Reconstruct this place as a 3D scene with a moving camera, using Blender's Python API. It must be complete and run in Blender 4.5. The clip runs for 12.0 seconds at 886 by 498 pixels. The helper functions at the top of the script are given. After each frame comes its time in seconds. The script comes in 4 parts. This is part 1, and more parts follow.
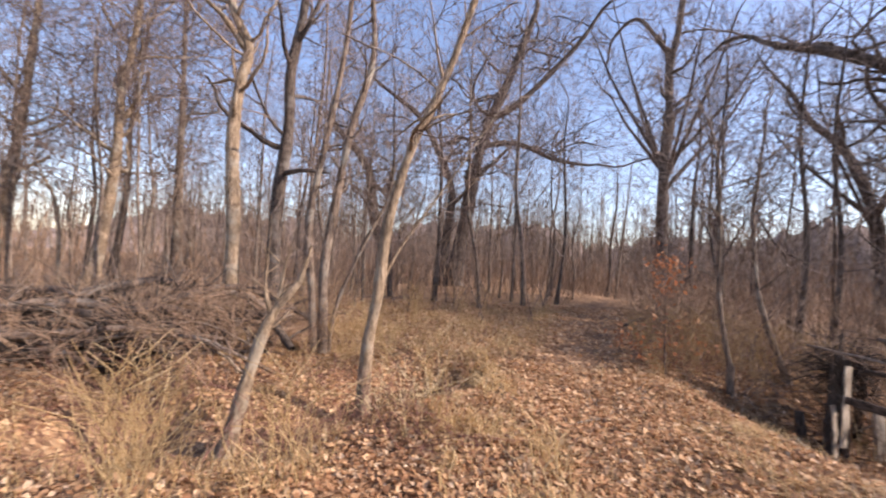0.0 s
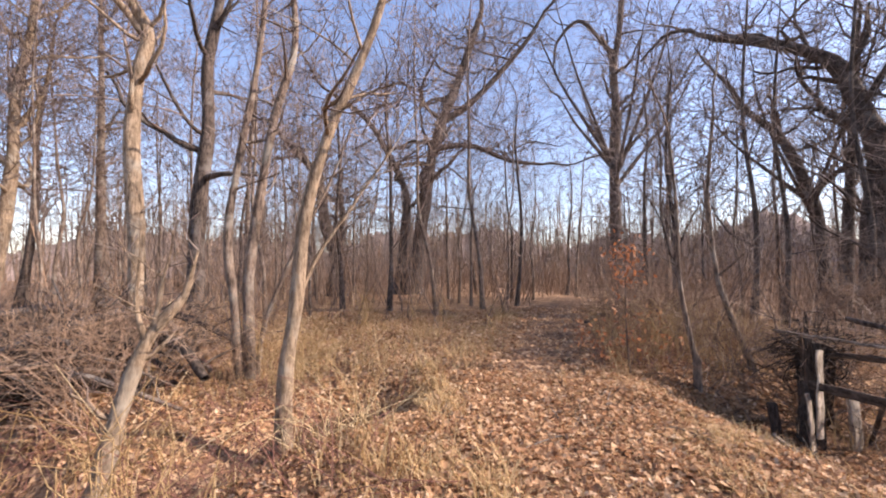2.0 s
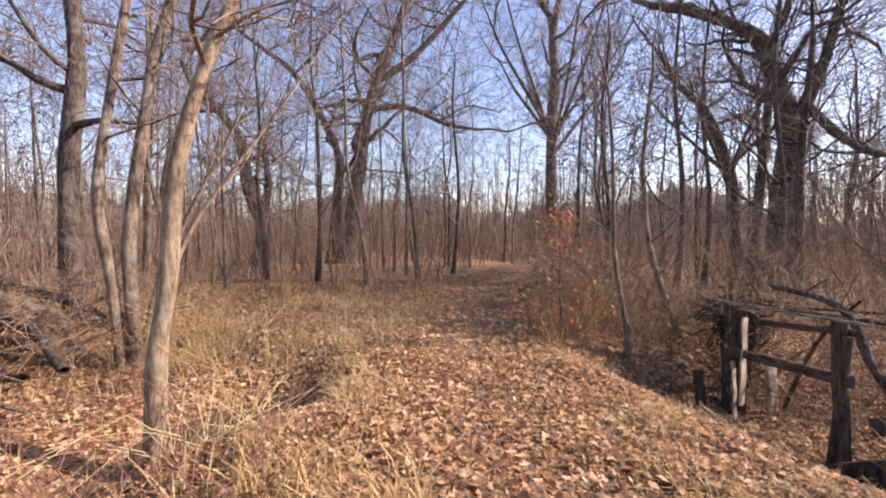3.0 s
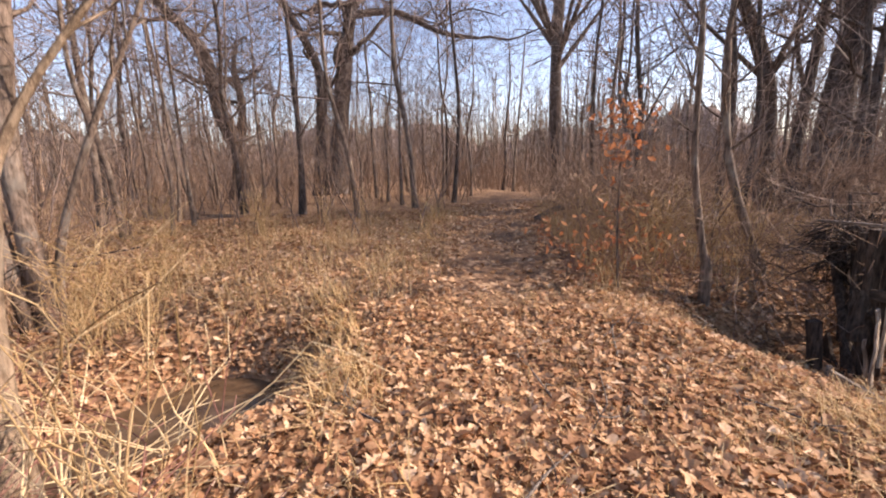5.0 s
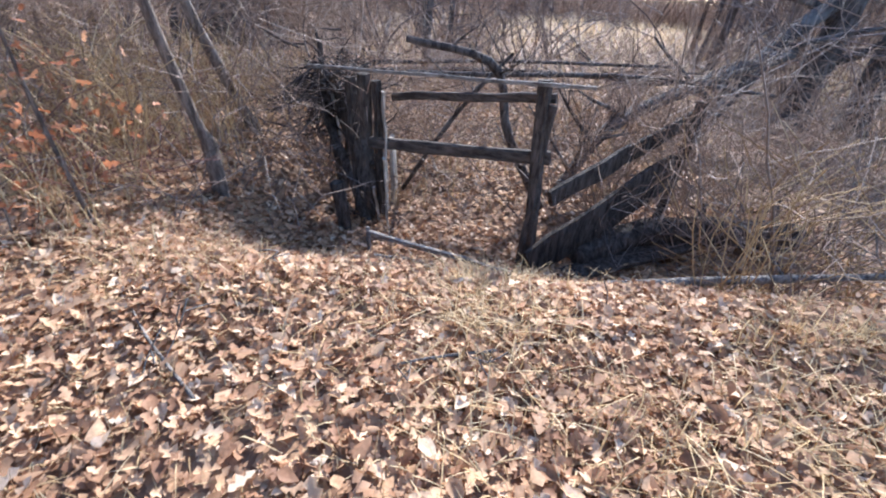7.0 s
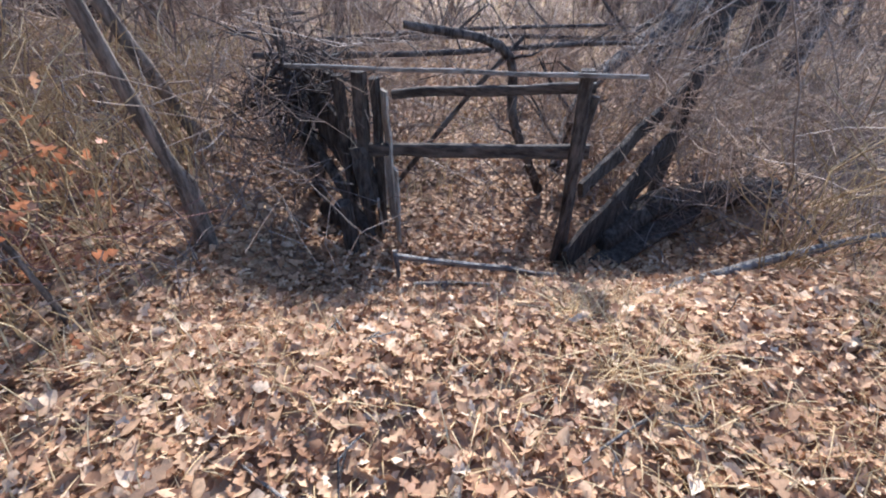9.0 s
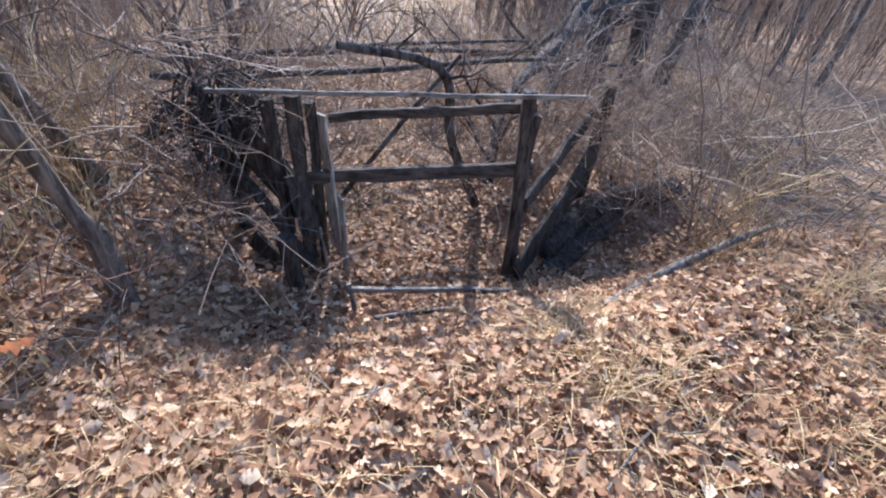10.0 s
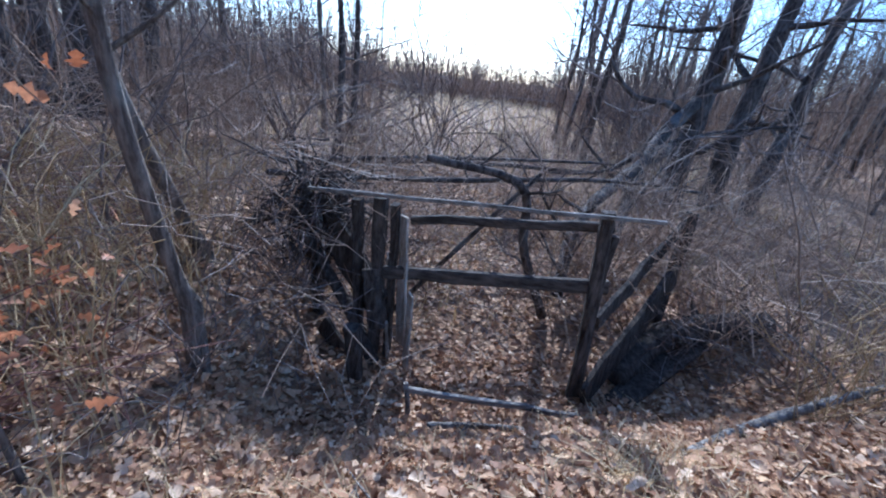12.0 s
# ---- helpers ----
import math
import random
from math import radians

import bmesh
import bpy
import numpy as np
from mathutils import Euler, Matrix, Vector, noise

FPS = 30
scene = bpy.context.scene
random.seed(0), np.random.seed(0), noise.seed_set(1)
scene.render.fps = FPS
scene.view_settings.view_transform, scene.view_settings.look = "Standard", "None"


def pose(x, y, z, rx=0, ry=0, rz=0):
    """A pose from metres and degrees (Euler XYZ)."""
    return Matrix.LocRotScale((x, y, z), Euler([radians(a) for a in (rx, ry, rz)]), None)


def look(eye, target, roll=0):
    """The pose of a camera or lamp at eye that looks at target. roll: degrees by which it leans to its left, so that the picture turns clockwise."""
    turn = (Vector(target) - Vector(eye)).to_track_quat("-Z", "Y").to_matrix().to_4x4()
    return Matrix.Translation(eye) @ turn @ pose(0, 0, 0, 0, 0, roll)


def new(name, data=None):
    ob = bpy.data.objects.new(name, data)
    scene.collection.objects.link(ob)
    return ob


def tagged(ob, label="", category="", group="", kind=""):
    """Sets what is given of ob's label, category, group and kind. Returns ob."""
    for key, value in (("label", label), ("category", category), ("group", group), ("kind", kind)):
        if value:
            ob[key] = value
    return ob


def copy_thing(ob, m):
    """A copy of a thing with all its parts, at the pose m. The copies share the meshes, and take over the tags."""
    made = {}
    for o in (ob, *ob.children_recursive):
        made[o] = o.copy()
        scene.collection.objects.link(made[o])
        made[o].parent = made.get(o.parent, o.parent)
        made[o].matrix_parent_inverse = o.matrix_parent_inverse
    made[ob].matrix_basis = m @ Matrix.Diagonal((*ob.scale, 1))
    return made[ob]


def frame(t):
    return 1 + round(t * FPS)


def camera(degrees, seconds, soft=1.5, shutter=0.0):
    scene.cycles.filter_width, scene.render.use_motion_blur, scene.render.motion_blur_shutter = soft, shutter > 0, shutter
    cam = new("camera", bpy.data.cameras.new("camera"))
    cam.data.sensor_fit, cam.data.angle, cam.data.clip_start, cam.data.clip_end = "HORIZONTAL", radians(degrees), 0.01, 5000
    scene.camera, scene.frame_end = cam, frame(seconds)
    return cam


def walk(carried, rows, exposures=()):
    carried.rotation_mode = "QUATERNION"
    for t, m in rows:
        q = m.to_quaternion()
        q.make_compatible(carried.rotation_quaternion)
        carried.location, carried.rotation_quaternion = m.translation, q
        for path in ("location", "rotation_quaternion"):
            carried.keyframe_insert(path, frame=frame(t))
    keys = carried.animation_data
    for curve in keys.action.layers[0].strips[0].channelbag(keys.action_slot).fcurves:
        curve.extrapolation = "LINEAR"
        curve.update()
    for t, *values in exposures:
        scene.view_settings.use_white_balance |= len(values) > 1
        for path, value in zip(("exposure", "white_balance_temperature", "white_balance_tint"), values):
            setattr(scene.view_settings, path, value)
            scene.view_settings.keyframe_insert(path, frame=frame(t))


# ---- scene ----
cam = camera(92.51, 12.0, soft=2.0, shutter=0.15)
PATH = [
    (0.0, pose(-0.242, -0.087, 1.666, 91.54, -3.09, -5.11)),
    (0.5, pose(-0.293, -0.073, 1.656, 91.40, -1.54, 8.73)),
    (1.0, pose(-0.087, 0.192, 1.582, 92.58, -1.61, 7.14)),
    (1.5, pose(0.222, 0.433, 1.585, 93.65, 0.03, -7.25)),
    (2.0, pose(0.221, 0.676, 1.568, 92.76, 0.31, -9.96)),
    (2.5, pose(0.348, 0.930, 1.570, 89.98, -2.54, -17.84)),
    (3.0, pose(0.599, 1.308, 1.556, 88.37, 0.32, -17.98)),
    (4.8, pose(0.831, 2.785, 1.348, 80.87, 2.38, -17.98)),
    (5.0, pose(0.897, 2.983, 1.326, 79.11, 1.62, -18.95)),
    (5.5, pose(1.053, 3.437, 1.362, 71.82, -1.23, -23.82)),
    (6.0, pose(1.496, 3.785, 1.324, 62.96, -0.75, -46.31)),
    (6.5, pose(1.775, 4.085, 1.286, 60.29, -4.52, -67.03)),
    (7.0, pose(1.948, 4.283, 1.327, 58.41, -2.92, -85.23)),
    (7.5, pose(2.163, 4.374, 1.307, 57.85, 0.46, -89.51)),
    (7.7, pose(2.218, 4.444, 1.292, 57.89, -1.39, -89.42)),
    (9.3, pose(2.577, 5.348, 1.497, 50.99, -4.33, -104.47)),
    (9.5, pose(2.633, 5.384, 1.494, 50.35, -6.24, -107.35)),
    (10.0, pose(2.734, 5.508, 1.513, 55.08, -4.50, -113.12)),
    (10.5, pose(2.756, 5.516, 1.561, 60.10, -2.58, -113.15)),
    (11.0, pose(2.774, 5.514, 1.602, 65.96, -2.61, -112.90)),
    (11.5, pose(2.769, 5.519, 1.585, 67.72, -3.61, -111.11)),
    (12.0, pose(2.761, 5.549, 1.538, 67.58, -6.39, -102.62)),
]
EXPOSURES = [(0.0, 0.97, 6700, 25), (2.5, 1.08, 6800, 27), (5.0, 1.08, 7150, 28), (6.0, 1.35, 6950, 25), (6.5, 1.6, 5700, 16), (7.0, 1.6, 5150, 13), (7.5, 1.52, 5150, 13), (9.5, 1.4, 5150, 13), (10.5, 1.5, 4900, 12), (11.0, 1.42, 4700, 11), (11.5, 1.2, 4500, 10), (12.0, 0.92, 4400, 10)]
walk(cam, PATH, exposures=EXPOSURES)

# world and sun
SUN_DIR = Vector((0.82, -0.215, 0.52)).normalized()
world = bpy.data.worlds.new("world")
world.use_nodes = True
scene.world = world
wn = world.node_tree
sky = wn.nodes.new("ShaderNodeTexSky")
sky.sky_type = "NISHITA"
sky.sun_disc = False
sky.sun_elevation = math.asin(SUN_DIR.z)
sky.sun_rotation = math.atan2(SUN_DIR.x, SUN_DIR.y)
sky.air_density, sky.dust_density, sky.ozone_density = 1.0, 0.7, 1.8
wn.links.new(sky.outputs[0], wn.nodes["Background"].inputs[0])
wn.nodes["Background"].inputs[1].default_value = 0.15
sun = bpy.data.lights.new("sun", "SUN")
sun.energy, sun.angle, sun.color = 4.6, radians(0.6), (1.0, 0.91, 0.78)
sun_ob = new("sun", sun)
sun_ob.matrix_world = look((SUN_DIR * 60)[:], (0, 0, 0))

R = random.Random(7)
N = np.random.default_rng(11)


# ------------------------------------------------------------ materials
def material(name, rough=0.85):
    m = bpy.data.materials.new(name)
    m.use_nodes = True
    t = m.node_tree
    b = t.nodes["Principled BSDF"]
    b.inputs["Roughness"].default_value = rough
    b.inputs["Specular IOR Level"].default_value = 0.15
    return m, t, b


def node(t, kind, **values):
    n = t.nodes.new("ShaderNode" + kind)
    for k, v in values.items():
        n.inputs[k.replace("_", " ")].default_value = v
    return n


def ramp(t, source, stops):
    r = t.nodes.new("ShaderNodeValToRGB")
    e = r.color_ramp.elements
    while len(e) < len(stops):
        e.new(0.5)
    for el, (p, c) in zip(e, stops):
        el.position, el.color = p, (*c, 1)
    t.links.new(source, r.inputs[0])
    return r.outputs[0]


def mixed(t, a, b, fac, mode="MIX"):
    m = t.nodes.new("ShaderNodeMix")
    m.data_type, m.blend_type = "RGBA", mode
    for sock, v in ((m.inputs[0], fac), (m.inputs[6], a), (m.inputs[7], b)):
        if hasattr(v, "links"):
            t.links.new(v, sock)
        else:
            sock.default_value = v
    return m.outputs[2]


def bumped(t, b, height, strength, distance):
    n = node(t, "Bump", Strength=strength, Distance=distance)
    t.links.new(height, n.inputs["Height"])
    t.links.new(n.outputs[0], b.inputs["Normal"])


def coords(t, scale=(1, 1, 1)):
    c = t.nodes.new("ShaderNodeTexCoord")
    m = t.nodes.new("ShaderNodeMapping")
    m.inputs["Scale"].default_value = scale
    t.links.new(c.outputs["Object"], m.inputs[0])
    return m.outputs[0]


def noise_of(t, vec, scale, detail=4.0, rough=0.6):
    n = node(t, "TexNoise", Scale=scale, Detail=detail, Roughness=rough)
    t.links.new(vec, n.inputs["Vector"])
    return n.outputs["Fac"]


def bark(name, dark, light, lichen=None, stretch=(1, 1, 0.22)):
    m, t, b = material(name, 0.9)
    v = coords(t, stretch)
    n = noise_of(t, v, 26, 6, 0.75)
    patch = noise_of(t, coords(t), 2.2, 3)
    c = ramp(t, n, [(0.4, dark), (0.6, light)])
    # broad bark mottling, its darker patches also painted in for shadows of branches
    c = mixed(t, c, ramp(t, noise_of(t, coords(t, (1, 1, 0.5)), 5.5, 4), [(0.3, (0.6, 0.58, 0.56)), (0.65, (1.1, 1.08, 1.05))]), 1.0, 'MULTIPLY')
    if lichen:
        c = mixed(t, c, (*lichen, 1), ramp(t, patch, [(0.52, (0, 0, 0)), (0.66, (0.7, 0.7, 0.7))]))
    t.links.new(c, b.inputs["Base Color"])
    bumped(t, b, n, 1.0, 0.03)
    return m


def island(name, stops, rough=0.7, glow=0.0, by_object=False):
    """Thin dry plant matter whose tone changes from piece to piece."""
    m, t, b = material(name, rough)
    if by_object:
        src = t.nodes.new("ShaderNodeObjectInfo").outputs["Random"]
    else:
        src = t.nodes.new("ShaderNodeNewGeometry").outputs["Random Per Island"]
    c = ramp(t, src, stops)
    grain = noise_of(t, coords(t), 55, 3)
    c = mixed(t, c, ramp(t, grain, [(0.3, (0.72, 0.7, 0.68)), (0.7, (1.12, 1.1, 1.08))]), 1.0, "MULTIPLY")
    t.links.new(c, b.inputs["Base Color"])
    if glow:
        tr = t.nodes.new("ShaderNodeBsdfTranslucent")
        t.links.new(c, tr.inputs[0])
        mx = t.nodes.new("ShaderNodeMixShader")
        mx.inputs[0].default_value = glow
        t.links.new(b.outputs[0], mx.inputs[1])
        t.links.new(tr.outputs[0], mx.inputs[2])
        t.links.new(mx.outputs[0], t.nodes["Material Output"].inputs[0])
    return m


LEAF_TONES = [(0.0, (0.242, 0.125, 0.067)), (0.25, (0.388, 0.217, 0.117)), (0.55, (0.533, 0.333, 0.185)),
              (0.8, (0.689, 0.453, 0.259)), (1.0, (0.815, 0.629, 0.426))]
M_LEAF = island("dry_leaf", LEAF_TONES, 0.6, 0.3)
M_LEAF_ONE = island("dry_leaf_single", LEAF_TONES[1:], 0.55, 0.3, True)
M_ORANGE = island("orange_leaf", [(0.0, (0.36, 0.13, 0.055)), (0.6, (0.52, 0.23, 0.11)), (1.0, (0.62, 0.36, 0.2))], 0.5, 0.35)
M_STRAW = island("straw", [(0.0, (0.30, 0.19, 0.09)), (0.5, (0.50, 0.35, 0.17)), (1.0, (0.66, 0.52, 0.30))], 0.7, 0.2)
M_STRAWGOLD = island("golden_straw", [(0.0, (0.46, 0.31, 0.14)), (0.5, (0.64, 0.46, 0.23)), (1.0, (0.78, 0.62, 0.36))], 0.7, 0.3)
M_STRAWPALE = island("bleached_stalk", [(0.0, (0.5, 0.38, 0.2)), (1.0, (0.72, 0.6, 0.38))], 0.6)
M_FIELD = island("field_grass", [(0.0, (0.55, 0.4, 0.22)), (1.0, (0.8, 0.65, 0.42))], 0.8, 0.3)
M_TWIG = island("twig", [(0.0, (0.09, 0.066, 0.057)), (0.6, (0.19, 0.145, 0.12)), (1.0, (0.34, 0.28, 0.24))], 0.75)
M_PALE = island("pale_twig", [(0.0, (0.18, 0.12, 0.085)), (0.7, (0.3, 0.22, 0.16)), (1.0, (0.5, 0.41, 0.32))], 0.7)
M_THICKET = island("thicket_stem", [(0.0, (0.2, 0.125, 0.08)), (0.5, (0.34, 0.23, 0.155)), (1.0, (0.48, 0.355, 0.25))], 0.8)
M_VINE = island("dead_vine", [(0.0, (0.035, 0.027, 0.023)), (1.0, (0.11, 0.085, 0.07))], 0.85)
M_REDTWIG = island("red_twig", [(0.0, (0.16, 0.07, 0.055)), (1.0, (0.3, 0.16, 0.12))], 0.7)
M_BARK = bark("grey_bark", (0.10, 0.075, 0.058), (0.30, 0.235, 0.185), (0.36, 0.33, 0.27))
M_PALEBARK = bark("pale_bark", (0.17, 0.125, 0.085), (0.43, 0.335, 0.235), (0.42, 0.38, 0.3))
M_DARKBARK = bark("dark_bark", (0.04, 0.032, 0.028), (0.155, 0.125, 0.105), (0.2, 0.18, 0.16))
M_WOOD = bark("weathered_wood", (0.038, 0.03, 0.024), (0.135, 0.107, 0.086))
M_RAIL = bark("weathered_rail", (0.038, 0.03, 0.024), (0.135, 0.107, 0.086), None, (0.35, 0.14, 1.0))
M_GREYRAIL = bark("grey_rail", (0.12, 0.10, 0.085), (0.38, 0.34, 0.29), None, (0.35, 0.14, 1.0))
M_PALEWOOD = bark("bleached_wood", (0.3, 0.25, 0.19), (0.62, 0.55, 0.45))
M_GREYWOOD = bark("grey_split_wood", (0.12, 0.10, 0.085), (0.38, 0.34, 0.29))


def ground_material():
    m, t, b = material("leafy_soil", 0.9)
    v = coords(t)
    warp = node(t, "TexNoise", Scale=9.0, Detail=2.0)
    t.links.new(v, warp.inputs["Vector"])
    vec = t.nodes.new("ShaderNodeVectorMath")
    vec.operation = "MULTIPLY_ADD"
    vec.inputs[1].default_value = (0.12, 0.12, 0.12)
    t.links.new(warp.outputs["Color"], vec.inputs[0])
    t.links.new(v, vec.inputs[2])
    cell = node(t, "TexVoronoi", Scale=15.0)
    t.links.new(vec.outputs[0], cell.inputs["Vector"])
    sep = t.nodes.new("ShaderNodeSeparateColor")
    t.links.new(cell.outputs["Color"], sep.inputs[0])
    c = ramp(t, sep.outputs[0], [(0.0, (0.13, 0.077, 0.046)), (0.35, (0.25, 0.145, 0.082)), (0.7, (0.38, 0.235, 0.125)), (1.0, (0.55, 0.38, 0.22))])
    big = noise_of(t, v, 0.55, 5)
    c = mixed(t, c, (0.17, 0.095, 0.055, 1), ramp(t, big, [(0.42, (0, 0, 0)), (0.62, (0.65, 0.65, 0.65))]))
    t.links.new(c, b.inputs["Base Color"])
    bumped(t, b, cell.outputs["Distance"], 0.8, 0.05)
    return m


def trail_material():
    m, t, b = material("trodden_earth", 0.95)
    v = coords(t)
    cell = node(t, "TexVoronoi", Scale=16.0)
    t.links.new(v, cell.inputs["Vector"])
    sep = t.nodes.new("ShaderNodeSeparateColor")
    t.links.new(cell.outputs["Color"], sep.inputs[0])
    bits = ramp(t, sep.outputs[1], [(0.0, (0.1, 0.056, 0.033)), (0.6, (0.19, 0.11, 0.062)), (0.75, (0.34, 0.215, 0.125)), (1.0, (0.47, 0.32, 0.19))])
    c = mixed(t, bits, (0.15, 0.087, 0.05, 1), ramp(t, noise_of(t, v, 1.6, 5), [(0.4, (0, 0, 0)), (0.6, (0.75, 0.75, 0.75))]))
    t.links.new(c, b.inputs["Base Color"])
    bumped(t, b, noise_of(t, v, 30, 5), 0.6, 0.03)
    return m


def backdrop_material():
    m, t, b = material("far_woods_fill", 0.95)
    streak = noise_of(t, coords(t, (1, 1, 0.12)), 1.3, 6, 0.7)
    t.links.new(ramp(t, streak, [(0.3, (0.13, 0.1, 0.09)), (0.7, (0.3, 0.235, 0.2))]), b.inputs["Base Color"])
    return m


def water_material():
    m, t, b = material("dark_water", 0.04)
    b.inputs["Specular IOR Level"].default_value = 0.5
    v = coords(t)
    t.links.new(ramp(t, noise_of(t, v, 5), [(0.35, (0.06, 0.038, 0.022)), (0.7, (0.13, 0.085, 0.05))]), b.inputs["Base Color"])
    bumped(t, b, noise_of(t, v, 14), 0.08, 0.01)
    return m


M_GROUND, M_WATER, M_TRAIL = ground_material(), water_material(), trail_material()
M_BACKDROP = backdrop_material()


# ------------------------------------------------------------ mesh tools
class Buffer:
    """Collects vertices and faces for one mesh."""

    def __init__(self):
        self.v, self.f, self.n = [], [], 0

    def add(self, verts, faces):
        self.v.append(verts)
        self.f.append(faces + self.n)
        self.n += len(verts)

    def tube(self, pts, radii, sides=5, cap=True):
        p = np.asarray(pts, float)
        r = np.asarray(radii, float)
        d = np.gradient(p, axis=0)
        d /= np.linalg.norm(d, axis=1)[:, None] + 1e-9
        ref = np.array((0.31, 0.87, 0.38)) if abs(d[0, 2]) > 0.8 else np.array((0.07, 0.11, 0.99))
        u = np.cross(d, ref)
        u /= np.linalg.norm(u, axis=1)[:, None] + 1e-9
        w = np.cross(d, u)
        a = np.arange(sides) * 2 * np.pi / sides
        ring = np.cos(a)[None, :, None] * u[:, None] + np.sin(a)[None, :, None] * w[:, None]
        v = (p[:, None] + ring * r[:, None, None]).reshape(-1, 3)
        k = len(p)
        i, j = np.meshgrid(np.arange(k - 1), np.arange(sides), indexing="ij")
        i, j = i.ravel(), j.ravel()
        jn = (j + 1) % sides
        f = np.stack([i * sides + j, i * sides + jn, (i + 1) * sides + jn, (i + 1) * sides + j], 1)
        self.add(v, f)

    def mesh(self, name, mat, smooth=True):
        me = bpy.data.meshes.new(name)
        if self.n:
            v = np.concatenate(self.v).astype(np.float32)
            f = np.concatenate(self.f).astype(np.int32)
            me.vertices.add(len(v))
            me.vertices.foreach_set("co", v.ravel())
            me.loops.add(f.size)
            me.loops.foreach_set("vertex_index", f.ravel())
            me.polygons.add(len(f))
            me.polygons.foreach_set("loop_start", np.arange(0, f.size, f.shape[1], dtype=np.int32))
            me.polygons.foreach_set("use_smooth", np.full(len(f), smooth))
            me.update(calc_edges=True)
        me.materials.append(mat)
        return me


def part(name, buf, mat, parent=None, label="", smooth=True):
    me = buf if isinstance(buf, bpy.types.Mesh) else buf.mesh(name, mat, smooth)
    ob = new(name, me)
    if parent:
        ob.parent = parent
    if label:
        tagged(ob, label)
    return ob


def empty(name, loc, label, category, group="", kind=""):
    ob = new(name)
    ob.empty_display_size = 0.1
    ob.location = loc
    return tagged(ob, label, category, group, kind)


def smooth_step(x, a, b):
    s = np.clip((x - a) / (b - a), 0, 1)
    return s * s * (3 - 2 * s)


def curve_points(ctrl, n):
    """Catmull-Rom through the control points."""
    c = np.asarray(ctrl, float)
    c = np.vstack([2 * c[0] - c[1], c, 2 * c[-1] - c[-2]])
    out = []
    for s in np.linspace(0, len(c) - 3 - 1e-6, n):
        i = int(s)
        t = s - i
        a, b, d, e = c[i:i + 4]
        out.append(0.5 * (2 * b + (d - a) * t + (2 * a - 5 * b + 4 * d - e) * t * t + (3 * b - a - 3 * d + e) * t ** 3))
    return np.array(out)


# ------------------------------------------------------------ ground
DITCH = [(-12.0, 9.3), (-7.8, 9.0), (-4.9, 7.9), (-4.0, 5.8), (-2.9, 4.35), (-1.9, 4.5), (-1.1, 5.5), (0.15, 6.55)]
TRAIL = [(0.6, -14.0), (1.4, 0.0), (1.85, 3.0), (2.7, 6.45), (5.1, 11.6), (9.8, 20.2), (14.0, 25.0), (22.0, 28.5), (45.0, 33.0)]


def to_line(x, y, line):
    best = np.full(np.shape(x), 1e9)
    for (ax, ay), (bx, by) in zip(line[:-1], line[1:]):
        dx, dy = bx - ax, by - ay
        s = np.clip(((x - ax) * dx + (y - ay) * dy) / (dx * dx + dy * dy), 0, 1)
        best = np.minimum(best, np.hypot(x - ax - s * dx, y - ay - s * dy))
    return best


def height(x, y):
    x, y = np.asarray(x, float), np.asarray(y, float)
    pool = np.exp(-((x - 0.1) ** 2 + (y - 6.2) ** 2) / 1.1)
    h = -(0.28 + 0.47 * pool) * np.exp(-(to_line(x, y, DITCH) / (0.62 + 0.28 * pool)) ** 2)
    h = h - 0.42 * np.exp(-((x + 3.4) ** 2 + (y - 5.0) ** 2) / 0.45)
    right = smooth_step(x, 3.6, 5.05) * (1 - smooth_step(y, 5.5, 6.9) * (1 - smooth_step(x, 10, 18)))
    h = h - 0.68 * right
    h = h - 0.28 * smooth_step(-x, -0.3, 1.6) * (1 - smooth_step(y, 8, 12)) * smooth_step(y, 2.6, 4.2)
    trail = np.exp(-(to_line(x, y, TRAIL) / 0.9) ** 2)
    h = h + 0.04 * np.sin(1.7 * x + 0.6 * y) * np.sin(1.3 * y - 0.4 * x) * (1 - 0.6 * trail)
    h = h + 0.018 * np.sin(5.1 * x + 2.2) * np.sin(4.3 * y + x)
    h = h - 0.035 * np.exp(-(to_line(x, y, TRAIL) / 0.35) ** 2)
    return h


def ground_mesh():
    def axis(lo, hi, near_lo, near_hi, step):
        mid = np.arange(near_lo, near_hi, step)
        left = near_lo - np.geomspace(step, near_lo - lo, 45)[::-1]
        rightmost = near_hi + np.geomspace(step, hi - near_hi, 45)
        return np.concatenate([left, mid, rightmost])
    xs, ys = axis(-900, 900, -7, 12, 0.1), axis(-900, 900, -1, 14, 0.1)
    gx, gy = np.meshgrid(xs, ys)
    v = np.stack([gx, gy, height(gx, gy)], 2).reshape(-1, 3)
    k = len(xs)
    i, j = np.meshgrid(np.arange(len(ys) - 1), np.arange(k - 1), indexing="ij")
    a = (i * k + j).ravel()
    b = Buffer()
    b.add(v, np.stack([a, a + 1, a + k + 1, a + k], 1))
    return b


ground = part("ground", ground_mesh(), M_GROUND)
tagged(ground, "brown woodland floor of soil and trodden leaves", "ground", kind="structure")

